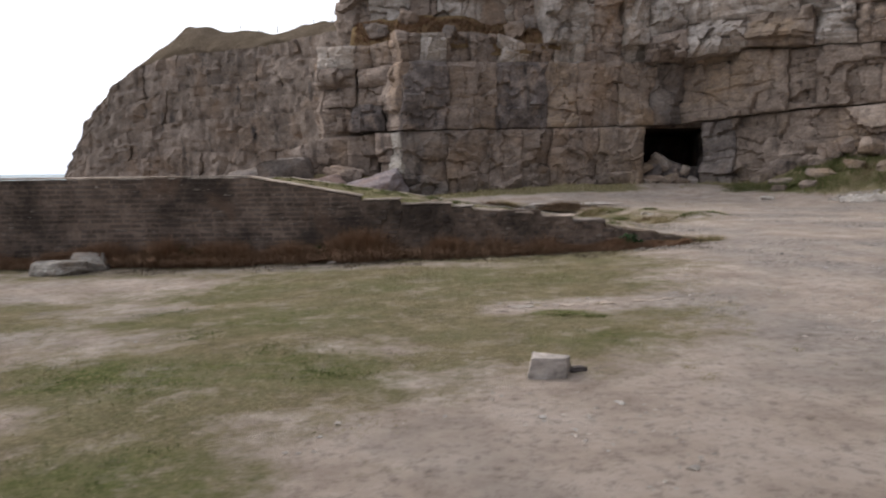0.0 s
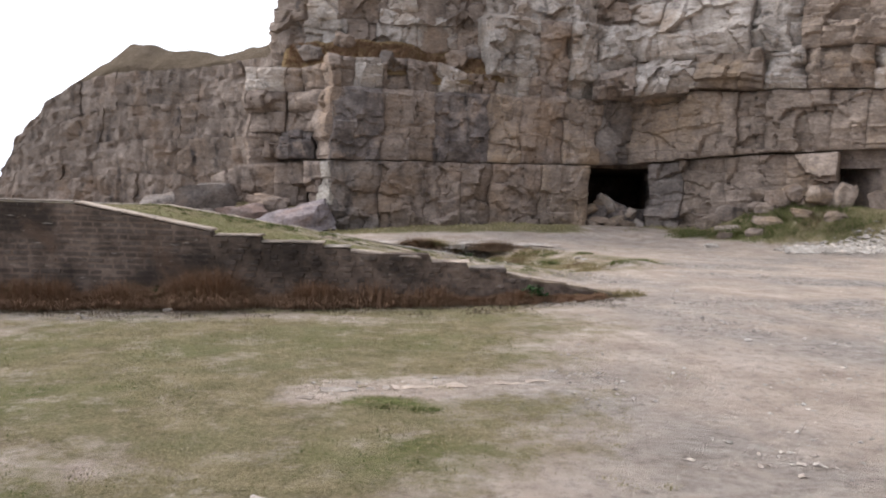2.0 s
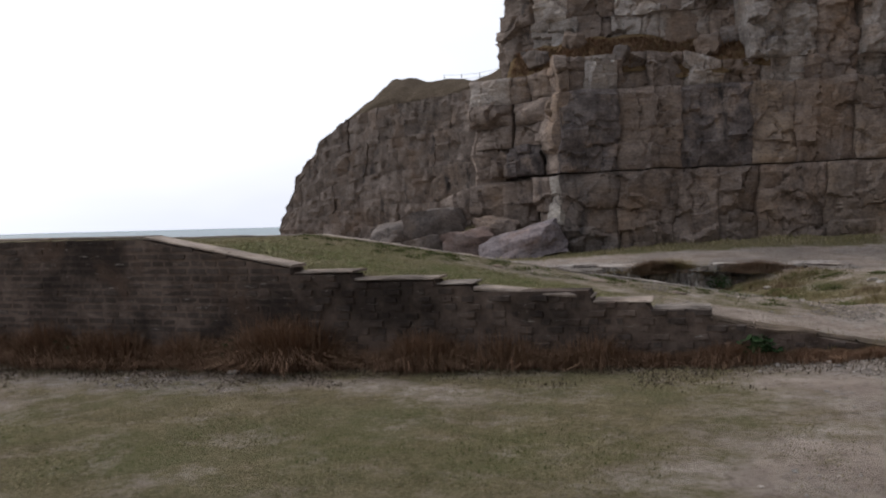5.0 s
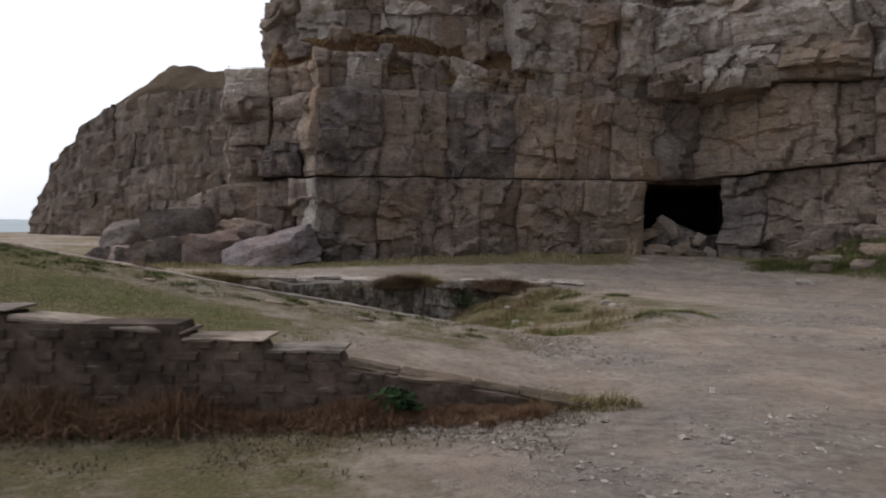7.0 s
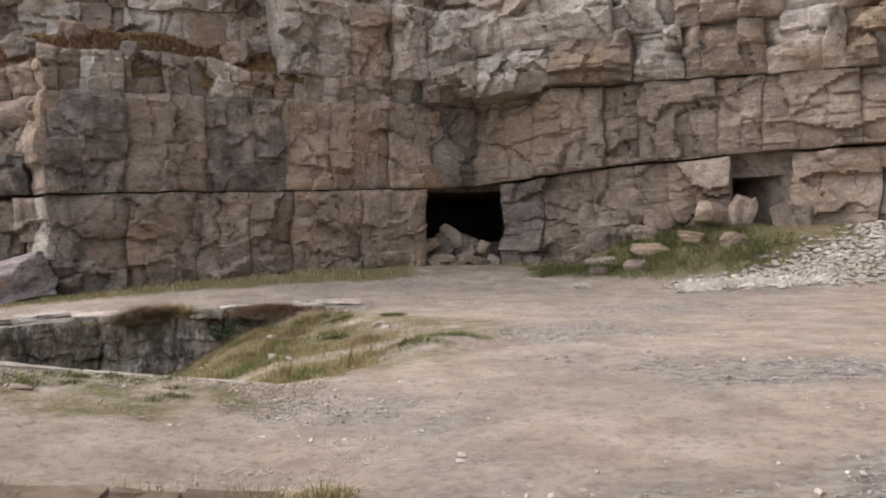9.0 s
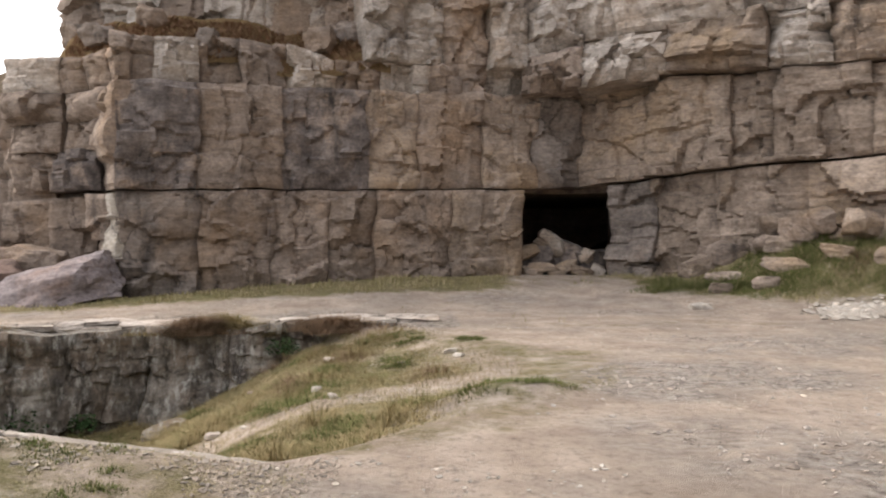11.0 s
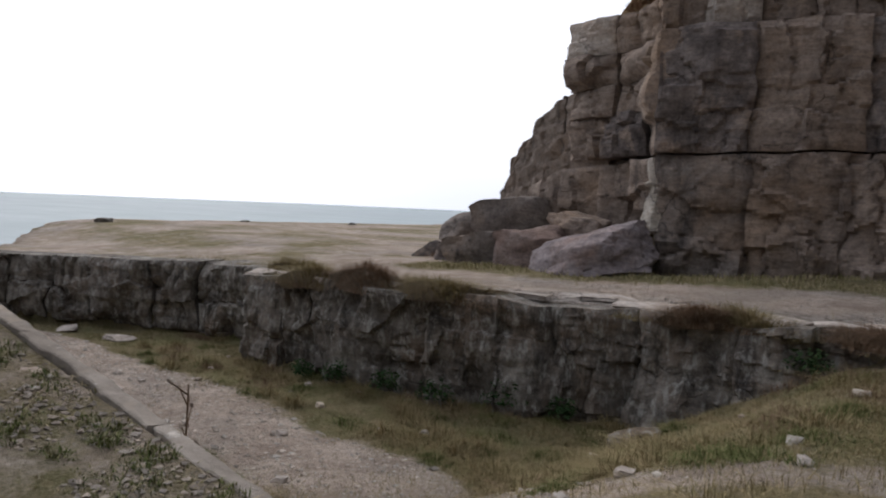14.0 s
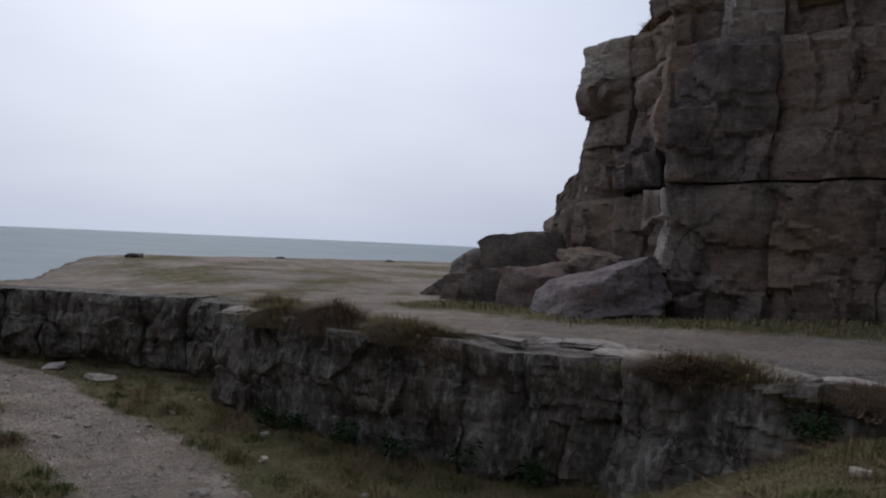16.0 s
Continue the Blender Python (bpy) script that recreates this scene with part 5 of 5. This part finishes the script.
# ---------------------------------------------------------------- grass
def scatter(count, x0, x1, y0, y1, seed, allow):
    g = np.random.default_rng(seed)
    x, y = g.uniform(x0, x1, count), g.uniform(y0, y1, count)
    k = g.uniform(0, 1, count) < allow(x, y)
    x, y = x[k], y[k]
    return np.stack([x, y, ground_z(x, y) - 0.01], 1)


def lawn(x, y):
    return np.clip((turf(x, y) + 0.7 * fbm(x, y, 0, 0.6, 4, 33) - 0.35) * 1.6, 0, 1)


p = scatter(230000, -9, 5, 0.5, 13.2, 41, lawn)
blades("grass", p, np.full(len(p), 0.026), np.full(len(p), 0.007), TURF_BLADE, "short worn turf before the wall", 42, 0.8)
p = scatter(60000, -6, 3, 2.0, 11.5, 83, lambda x, y: np.clip(lush(x, y) * lawn(x, y), 0, 1))
blades("grass", p, np.full(len(p), 0.035), np.full(len(p), 0.007), GREEN_BLADE, "fresh green patches in the worn lawn", 84, 0.9)
p = scatter(60000, -9, 5.2, 13.2, 18.2, 43, lawn)
blades("grass", p, np.full(len(p), 0.032), np.full(len(p), 0.011), TURF_BLADE, "short green turf on the ramp", 44, 1.6)
p = scatter(170000, -2, 9, 18.4, 28, 45, lambda x, y: (pit_depth(x, y) > 0.05) * np.clip(lawn(x, y) + 0.1, 0, 1))
blades("grass", p, 0.11 * np.clip(0.75 + 1.3 * fbm(p[:, 0], p[:, 1], 0, 0.7, 3, 34), 0.15, 1.9), np.full(len(p), 0.0065), DRY_BLADE, "long bleached grass on the bank", 46, 2.2)
p = scatter(70000, -2, 9, 18.4, 28, 47, lambda x, y: (pit_depth(x, y) > 0.02) * np.clip(lawn(x, y) - 0.1 + fbm(x, y, 0, 1.5, 2, 3), 0, 1))
blades("grass", p, np.full(len(p), 0.07), np.full(len(p), 0.007), TURF_BLADE, "green grass on the bank", 48, 1.2)
p = scatter(50000, -16, -1, 18.4, 27.2, 49, lambda x, y: (pit_depth(x, y) > 0.3) * lawn(x, y))
blades("grass", p, 0.10 * np.clip(0.75 + 1.4 * fbm(p[:, 0], p[:, 1], 0, 0.7, 3, 34), 0.15, 2.2), np.full(len(p), 0.010), DRY_BLADE, "rough grass on the quarry floor", 50, 2.0)
p = scatter(60000, -16, 1, 18.4, 27.2, 53, lambda x, y: (pit_depth(x, y) > 0.3) * np.clip(lawn(x, y) * (0.4 + 1.6 * fbm(x, y, 0, 0.9, 3, 54)), 0, 1))
blades("grass", p, np.full(len(p), 0.07), np.full(len(p), 0.010), GREEN_BLADE, "green grass patches on the quarry floor", 55, 1.2)
p = scatter(40000, -9, 19, 29, 37, 51, lambda x, y: lawn(x, y))
blades("grass", p, 0.13 * np.clip(0.8 + 1.3 * fbm(p[:, 0], p[:, 1], 0, 0.9, 3, 35), 0.2, 2.2), np.full(len(p), 0.02), TURF_BLADE, "grass verge along the cliff foot", 52, 0.6)

# dead grass against the wall, in bushy clumps, and its litter on the ground before it
g = np.random.default_rng(60)
wx = g.uniform(-8, 4.6, 3600)
wx = wx[g.uniform(0, 1, 3600) < np.clip(0.5 + 0.9 * fbm(wx, 0 * wx, 0 * wx, 0.55, 3, 61), 0.12, 0.85)]
wy = wall_y(wx) - np.abs(g.normal(0.05, 0.13, len(wx)))
p = np.stack([wx, wy, ground_z(wx, wy) - 0.02], 1)
tall = np.clip(0.36 + 0.30 * fbm(wx, 0 * wx, 0 * wx, 0.45, 3, 62), 0.08, 0.5) * np.interp(wx, (-8, -2.2, -0.5, 1.5, 2.6, 4.6), (0.9, 1.2, 1.15, 0.85, 0.5, 0.3))
blades("grass", p, tall, np.full(len(p), 0.0065), WALL_GRASS, "rusty dead grass along the wall foot", 63, 1.0, per=48)
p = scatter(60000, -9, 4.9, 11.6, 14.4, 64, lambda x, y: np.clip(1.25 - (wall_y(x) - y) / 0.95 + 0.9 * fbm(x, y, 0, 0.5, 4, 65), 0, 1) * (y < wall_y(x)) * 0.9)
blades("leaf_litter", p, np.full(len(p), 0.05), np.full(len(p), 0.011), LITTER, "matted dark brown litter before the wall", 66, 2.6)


def tufts(spots, height, mat, label, seed, count=500, hang=0.0, lean=1.4):
    g = np.random.default_rng(seed)
    pts, hs = [], []
    for x, y, r in spots:
        a, q = g.uniform(0, 6.28, count), np.sqrt(g.uniform(0, 1, count)) * r
        q = q * (1 + 0.35 * np.sin(2 * a + x * 7) + 0.25 * np.sin(5 * a + y * 9))
        xx, yy = x + np.cos(a) * q * 1.25, y + np.sin(a) * q * 0.85
        pts.append(np.stack([xx, yy, np.maximum(ground_z(xx, yy) - 0.01, upper_z(xx, yy) - 0.1) if hang else ground_z(xx, yy) - 0.01], 1))
        hs.append(height * np.clip(1.15 - q / r * 0.7, 0.25, 1.2))
    pts, hs = np.vstack(pts), np.concatenate(hs)
    blades("grass_tuft", pts, hs, np.full(len(pts), 0.008), mat, label, seed, lean)


tufts([(-6.3, 26.6, 0.9), (-4.4, 26.7, 1.1), (-2.2, 27.2, 0.9), (1.7, 28.1, 0.6), (2.3, 28.2, 0.5), (4.2, 28.3, 0.7), (4.9, 28.1, 0.8)], 0.24, RUST_BLADE, "brown cushion of grass on the quarry lip", 70, 900, 1.0)
tufts([(-5.4, 26.9, 0.8), (-3.2, 27.2, 0.9), (0.6, 27.9, 0.4), (5.6, 27.2, 0.8), (-9.5, 28.2, 1.2), (-13, 28.0, 1.4)], 0.16, DRY_BLADE, "straw-coloured grass on the quarry lip", 71, 700, 1.0)
tufts([(6.7, 20.8, 0.55), (7.4, 20.95, 0.4), (5.6, 27.0, 0.45), (5.9, 26.4, 0.35), (4.6, 25.2, 0.3), (5.2, 19.6, 0.4), (7.0, 26.0, 0.3), (3.6, 24.2, 0.3), (2.6, 22.6, 0.3), (4.2, 20.5, 0.35)], 0.10, GREEN_BLADE, "green tussock on the bank", 72, 900)
g = random.Random(73)
spots = []
while len(spots) < 210:
    x, y = g.uniform(-12.0, 7.8), g.uniform(19.0, 27.6)
    if 0.12 < float(pit_depth(np.array(x), np.array(y))) and float(turf(np.array(x), np.array(y))) > 0.45:
        spots.append((x, y, g.uniform(0.18, 0.45)))
tufts(spots[:90], 0.33, DRY_BLADE, "draped straw-coloured grass clumps on the bank", 74, 300, 0.0, 2.4)
tufts(spots[90:120], 0.26, RUST_BLADE, "brown grass clumps on the bank", 75, 240, 0.0, 2.2)
tufts(spots[120:], 0.17, GREEN_BLADE, "low green grass clumps on the bank", 85, 420, 0.0, 1.8)
tufts([(14.6, 32.6, 0.7), (15.6, 31.6, 0.9), (16.6, 31.2, 0.9), (17.6, 30.6, 0.9), (16.0, 32.4, 0.7), (17.2, 31.9, 0.6), (18.2, 31.3, 0.7), (13.6, 33.4, 0.7), (18.6, 30.0, 0.8), (14.3, 33.0, 0.6), (15.0, 32.3, 0.7), (16.3, 32.0, 0.8), (17.0, 32.5, 0.6), (15.4, 33.2, 0.6), (13.2, 34.2, 0.6), (12.9, 33.4, 0.6), (17.9, 30.2, 0.7)], 0.30, GREEN_BLADE, "rough green grass on the bank under the cliff", 76, 900)
tufts([(-4.2, 33.6, 0.6), (-5.6, 34.3, 0.7), (-3.0, 33.7, 0.5), (-7.4, 34.6, 0.8), (-6.2, 34.2, 0.5), (17.2, 31.2, 0.5), (-3.6, 34.1, 0.6), (-4.8, 34.4, 0.6), (-5.2, 33.7, 0.5), (-8.0, 34.2, 0.6), (-9.3, 34.2, 0.7), (-7.6, 33.4, 0.5), (-2.4, 33.4, 0.4)], 0.26, RUST_BLADE, "brown grass among the fallen rocks", 77, 600)
tufts([(3.5, 14.25, 0.35), (4.2, 14.4, 0.35), (4.7, 14.45, 0.3), (3.0, 14.2, 0.25), (1.9, 14.0, 0.2), (0.3, 13.7, 0.25), (-0.7, 13.55, 0.2), (3.2, 14.0, 0.18), (3.7, 14.08, 0.2), (4.1, 14.16, 0.2), (4.5, 14.22, 0.2), (4.9, 14.3, 0.2), (5.2, 14.4, 0.2), (2.6, 13.95, 0.15)], 0.15, DRY_BLADE, "dry grass creeping over the wall top", 78, 350)
g = random.Random(79)
spots = [(g.uniform(-4, 4), 18.05 - abs(g.gauss(0, 0.45)), g.uniform(0.08, 0.22)) for _ in range(90)]
tufts(spots, 0.06, GREEN_BLADE, "small green tufts beside the kerb", 80, 130)
spots = [(g.uniform(0.5, 3.2), g.uniform(5.0, 11.5), g.uniform(0.06, 0.14)) for _ in range(24)]
tufts(spots, 0.03, TURF_BLADE, "thin turf tufts in the trodden earth", 86, 110)
tufts([(1.3, 7.72, 0.26), (1.6, 7.6, 0.16), (-1.6, 6.2, 0.5), (-2.4, 7.0, 0.45), (-0.9, 5.4, 0.4), (-3.2, 8.4, 0.5)], 0.03, GREEN_BLADE, "fresh green patches in the worn turf", 81, 1500)


def cushion(x, y, r, h, seed, label="brown dome of matted grass on the quarry lip"):
    """A dome of matted dead grass that hangs a little over the rock edge."""
    g = np.random.default_rng(seed)
    base = float(upper_z(np.array(x), np.array(float(face_y(x)) + 0.8)))
    thing = tagged(new("grass_cushion"), label, "grass cushion", "grass cushions")
    a, q = np.meshgrid(np.linspace(0, 2 * np.pi, 37)[:-1], np.linspace(0.02, 1, 12), indexing="ij")
    rim = lambda w: r * (1 + 0.22 * np.sin(2 * w + seed) + 0.16 * np.sin(3 * w + 2 * seed) + 0.08 * np.sin(7 * w))
    xx, yy = x + rim(a) * q * np.cos(a) * 1.5, y + rim(a) * q * np.sin(a) * 0.8
    top = base + h * (1 - q ** 2.2) + 0.15 * fbm(xx, yy, 0, 0.7, 3, seed) - 0.12 * q ** 6
    n = 12
    faces = [(i * n + j, ((i + 1) % 36) * n + j, ((i + 1) % 36) * n + j + 1, i * n + j + 1) for i in range(36) for j in range(n - 1)] + [tuple(i * n for i in range(36))[::-1]]
    mat = mesh_object("mat", np.stack([xx, yy, top], -1).reshape(-1, 3), faces, HILL_TURF, thing)
    at = mat.data.attributes.new("turf", "FLOAT", "POINT")
    at.data.foreach_set("value", np.full(xx.size, 1.6, np.float32))
    k = 3500
    ang, rad = g.uniform(0, 6.28, k), np.sqrt(g.uniform(0, 1, k))
    bx, by = x + rim(ang) * rad * np.cos(ang) * 1.5, y + rim(ang) * rad * np.sin(ang) * 0.8
    bz = base + h * (1 - rad ** 2.2) + 0.15 * fbm(bx, by, 0, 0.7, 3, seed) - 0.12 * rad ** 6
    grass = blades("tuft", np.stack([bx, by, bz], 1), g.uniform(0.06, 0.26, k), np.full(k, 0.007), RUST_BLADE if seed % 2 else DRY_BLADE, "", seed, 1.8)
    del grass["category"]
    grass.parent = thing


for i, (x, y, r, h) in enumerate(((-6.3, 26.6, 0.7, 0.20), (-4.7, 26.8, 0.75, 0.30), (-2.9, 27.0, 0.8, 0.20), (1.6, 28.0, 0.36, 0.20), (2.4, 28.3, 0.5, 0.08), (4.4, 28.3, 0.45, 0.12), (-8.6, 28.0, 0.8, 0.16))):
    cushion(x, y, r, h * 0.85, 400 + i)


def leafy(x, y, z, r, count, seed, label):
    """A low plant of many small leaves on thin stalks, as one thing."""
    g = random.Random(seed)
    verts, faces = [], []
    for _ in range(count):
        a, e = g.uniform(0, 6.28), g.uniform(0.1, 1.2)
        q = r * g.uniform(0.3, 1.0)
        c = Vector((x + math.cos(a) * math.cos(e) * q, y + math.sin(a) * math.cos(e) * q * 0.7, z + math.sin(e) * q))
        s = g.uniform(0.02, 0.045)
        u = Vector((g.gauss(0, 1), g.gauss(0, 1), g.gauss(0, 0.5))).normalized()
        v = u.cross(Vector((g.gauss(0, 1), g.gauss(0, 1), 1))).normalized()
        k = len(verts)
        verts += [c - u * s, c + v * s * 0.6, c + u * s * 1.3, c - v * s * 0.6]
        faces.append((k, k + 1, k + 2, k + 3))
    plant = tagged(new("plant"), label, "plant")
    foliage = mesh_object("foliage", verts, faces, LEAF, plant, smooth=False)
    foliage["kind"] = "stuff"


for i, (x, r) in enumerate(((3.45, 0.22), (-2.1, 0.26), (-4.4, 0.3), (-2.5, 0.15))):
    y = float(wall_y(x)) - 0.16
    leafy(x, y, ground_at(x, y) + 0.08, r, 160, 300 + i, "dark green leafy weed at the wall foot")
for i, (x, r) in enumerate(((-3.4, 0.4), (-2.4, 0.45), (-1.2, 0.5), (-0.2, 0.35), (3.4, 0.4), (-4.6, 0.4), (-5.6, 0.35))):
    y = float(face_y(x)) - 0.25
    leafy(x, y, ground_at(x, y) + 0.15, r, 260, 320 + i, "dark ivy-like weed under the rock face")

def dead_thistle(x, y, h, seed):
    """A dry stalk with side stems, a few shrivelled leaves and seed heads."""
    g = random.Random(seed)
    z = ground_at(x, y)
    plant = tagged(new("thistle"), "dead brown thistle standing beside the kerb", "plant")
    stem_v, stem_f, leaf_v, leaf_f = [], [], [], []

    def rod(a, b, r):
        k = len(stem_v)
        side = (b - a).cross(Vector((0.3, 0.9, 0.2))).normalized()
        other = (b - a).cross(side).normalized()
        for c0, rr in ((a, r), (b, r * 0.6)):
            for q in range(5):
                w = q * 6.283 / 5
                stem_v.append(c0 + side * math.cos(w) * rr + other * math.sin(w) * rr)
        stem_f.extend([(k + q, k + (q + 1) % 5, k + 5 + (q + 1) % 5, k + 5 + q) for q in range(5)])

    foot, top = Vector((x, y, z)), Vector((x + 0.03, y + 0.02, z + h))
    rod(foot, top, 0.009)
    for i in range(9):
        a = foot.lerp(top, 0.55 + 0.05 * i)
        b = a + Vector((g.uniform(-0.13, 0.13), g.uniform(-0.13, 0.13), g.uniform(0.05, 0.14)))
        rod(a, b, 0.006)
        for _ in range(5):
            u = Vector((g.gauss(0, 1), g.gauss(0, 1), g.gauss(0, 1))).normalized() * 0.035
            v = u.cross(Vector((g.gauss(0, 1), g.gauss(0, 1), 1))).normalized() * 0.016
            k = len(leaf_v)
            leaf_v.extend([b - u * 0.4, b + v, b + u, b - v])
            leaf_f.append((k, k + 1, k + 2, k + 3))
    mesh_object("stem", stem_v, stem_f, RUST_BLADE, plant)
    head = mesh_object("dry_leaves", leaf_v, leaf_f, HILL_TURF, plant, smooth=False)
    head["kind"] = "stuff"


dead_thistle(2.0, 18.86, 0.34 - ground_at(2.0, 18.86), 5)

# ledges of grass high on the cliff
def ledge_grass():
    xs, ts = np.arange(-4.2, 5.4, 0.12), np.linspace(-0.25, 1.5, 14)
    x, t = np.meshgrid(xs, ts, indexing="ij")
    y = np.interp(x, (-4.2, -2, 0, 5.4), (35.3, 34.1, 34.3, 35.8)) + t
    z = 7.18 + 0.02 * x + 0.80 * t + 0.22 * fbm(x, y, 0, 0.9, 4, 93) - 0.35 * step(0.1, -0.25, t) - 0.3 * step(0.0, 0.5, fbm(x, y, 0, 2.2, 2, 94) - 0.05)
    ob = mesh_object("ledge_turf", np.stack([x, y, z], -1).reshape(-1, 3), grid_faces(len(xs) - 1, len(ts) - 1), LEDGE_TURF, cliff, "ochre turf on a high ledge")
    at = ob.data.attributes.new("turf", "FLOAT", "POINT")
    at.data.foreach_set("value", np.full(x.size, 1.6, np.float32))
    g = np.random.default_rng(90)
    gx, gt = g.uniform(-4, 5.2, 9000), g.uniform(-0.2, 1.3, 9000)
    gy = np.interp(gx, (-4.2, -2, 0, 5.4), (35.3, 34.1, 34.3, 35.8)) + gt
    gz = 7.16 + 0.02 * gx + 0.80 * gt + 0.22 * fbm(gx, gy, 0, 0.9, 4, 93) - 0.35 * step(0.1, -0.25, gt) - 0.3 * step(0.0, 0.5, fbm(gx, gy, 0, 2.2, 2, 94) - 0.05)
    blades("grass", np.stack([gx, gy, gz], 1), np.full(9000, 0.16), np.full(9000, 0.03), WALL_GRASS, "ochre grass on a high cliff ledge", 92, 1.3)


ledge_grass()
for i, (x, t, w) in enumerate(((-2.9, 0.3, 1.0), (-1.5, 1.1, 0.9), (0.3, 0.1, 0.6), (3.3, 0.4, 0.9), (4.3, 0.9, 1.2))):
    y = float(np.interp(x, (-4.2, -2, 0, 5.4), (35.3, 34.1, 34.3, 35.8))) + t
    boulder("rock_block", (x, y, 7.3 + 0.8 * t), (w, 0.8, 0.7), ROCK if i % 2 else ROCK_DUSKY, 560 + i, i * 29 % 40 - 20, squash=0.95, lumps=0.2, parent=cliff, tilt=(-8, 10, 4)[i % 3])

# thin beds of bare rock along the quarry lip
rng = random.Random(123)
for i in range(20):
    x = -8.0 + i * 0.72 + rng.uniform(-0.3, 0.3)
    y = float(face_y(x)) + rng.uniform(0.5, 1.7)
    w = rng.uniform(0.7, 1.5)
    boulder("rock_slab", (x, y, float(upper_z(np.array(x), np.array(y))) + 0.02), (w, w * 0.5, 0.16), ROCK_ASH, 500 + i, rng.uniform(-20, 20), 0.06, "thin grey slab of bedrock on the quarry lip", 0.97, "rock slab", "bedrock slabs", 0.12)
# low rocks and scrub on the skyline of the shelf
for i, (x, y, s) in enumerate(((-31.5, 50.0, 1.0), (-34.2, 43.6, 0.7), (-32.0, 33.8, 1.3))):
    s *= 0.32
    stone(x, y, (s * 2.2, s, s * 0.7), ROCK_GREY, 540 + i, "low dark rock on the edge of the shelf", name="edge_rock", turn=i * 31, group="edge rocks", cell=0.12)

# ---------------------------------------------------------------- remains of a footing in the lawn
def footing(name, x0, y0, x1, y1, width, seed):
    g = random.Random(seed)
    n = max(4, int(math.hypot(x1 - x0, y1 - y0) / 0.08))
    ux, uy = (x1 - x0), (y1 - y0)
    length = math.hypot(ux, uy)
    ux, uy = ux / length, uy / length
    verts, faces = [], []
    for i in range(n + 1):
        d = length * i / n
        w = width * 0.5 * (1 + g.uniform(-0.35, 0.35) + 0.5 * math.sin(d * 9 + seed))
        cx, cy = x0 + ux * d, y0 + uy * d
        zt = ground_at(cx, cy) + 0.006 + g.uniform(-0.010, 0.006)
        for k, dz in ((-1, -0.1), (-1, 0), (1, 0), (1, -0.1)):
            verts.append((cx - uy * w * k, cy + ux * w * k, zt + dz))
    for i in range(n):
        a, b = 4 * i, 4 * i + 4
        faces += [(a, a + 1, b + 1, b), (a + 1, a + 2, b + 2, b + 1), (a + 2, a + 3, b + 3, b + 2)]
    faces += [(0, 3, 2, 1), (4 * n, 4 * n + 1, 4 * n + 2, 4 * n + 3)]
    return tagged(mesh_object(name, verts, faces, FLAGSTONE, smooth=False), "worn concrete footing flush with the turf", "footing", "footing remains")


footing("footing", 0.72, 8.12, 1.30, 8.26, 0.13, 1)
footing("footing", 1.32, 8.27, 1.95, 8.42, 0.11, 2)
footing("footing", 0.62, 7.80, 0.72, 8.10, 0.16, 3)
footing("footing", 2.05, 8.44, 2.75, 8.66, 0.08, 4)

# ---------------------------------------------------------------- fence on the headland
fence = tagged(new("fence"), "thin wire fence along the headland crest", "fence")
POST, pn, pl, pb = material("grey fence post", 0.9)
pb.inputs["Base Color"].default_value = (0.16, 0.14, 0.12, 1)
tops = []
for i in range(6):
    x = -18.0 + i * 1.8
    y = float(head_y(x)) + 9.5
    z = 1.6 + FAR * (-1.6 + float(np.interp(x / FAR, (-20.9, -16.6, -14.2, -8.8, 0), (13.2, 12.5, 12.2, 12.3, 12.2))))
    bm = bmesh.new()
    bmesh.ops.create_cone(bm, cap_ends=True, segments=8, radius1=0.035, radius2=0.03, depth=1.2)
    me = bpy.data.meshes.new("post")
    bm.to_mesh(me)
    bm.free()
    me.materials.append(POST)
    ob = new("post", me)
    ob.matrix_world = pose(x, y, z + 0.2)
    ob.parent = fence
    tops.append(Vector((x, y, z)))
for h in (0.4, 0.75):
    curve = bpy.data.curves.new("wire", "CURVE")
    curve.dimensions, curve.bevel_depth = "3D", 0.012
    sp = curve.splines.new("POLY")
    sp.points.add(len(tops) - 1)
    for q, v in zip(sp.points, tops):
        q.co = (v.x, v.y, v.z + h, 1)
    curve.materials.append(POST)
    ob = new("wire", curve)
    ob.parent = fence

# ---------------------------------------------------------------- wall stones, the nearest as pieces of their own
rng = random.Random(19)
near = [s for s in WALL_STONES if s[0] > -1.6][:300]
near_set = set(near)
for s in near:
    mesh_object("stone", stone_verts(*s, rng), STONE_F, WALL_STONE, wall, smooth=False)
v, f = [], []
for s in WALL_STONES:
    if s not in near_set:
        k = len(v)
        v += stone_verts(*s, rng)
        f += [tuple(k + q for q in face) for face in STONE_F]
if v:
    rest = mesh_object("stonework", v, f, WALL_STONE, wall, smooth=False)
    rest["kind"] = "stuff"
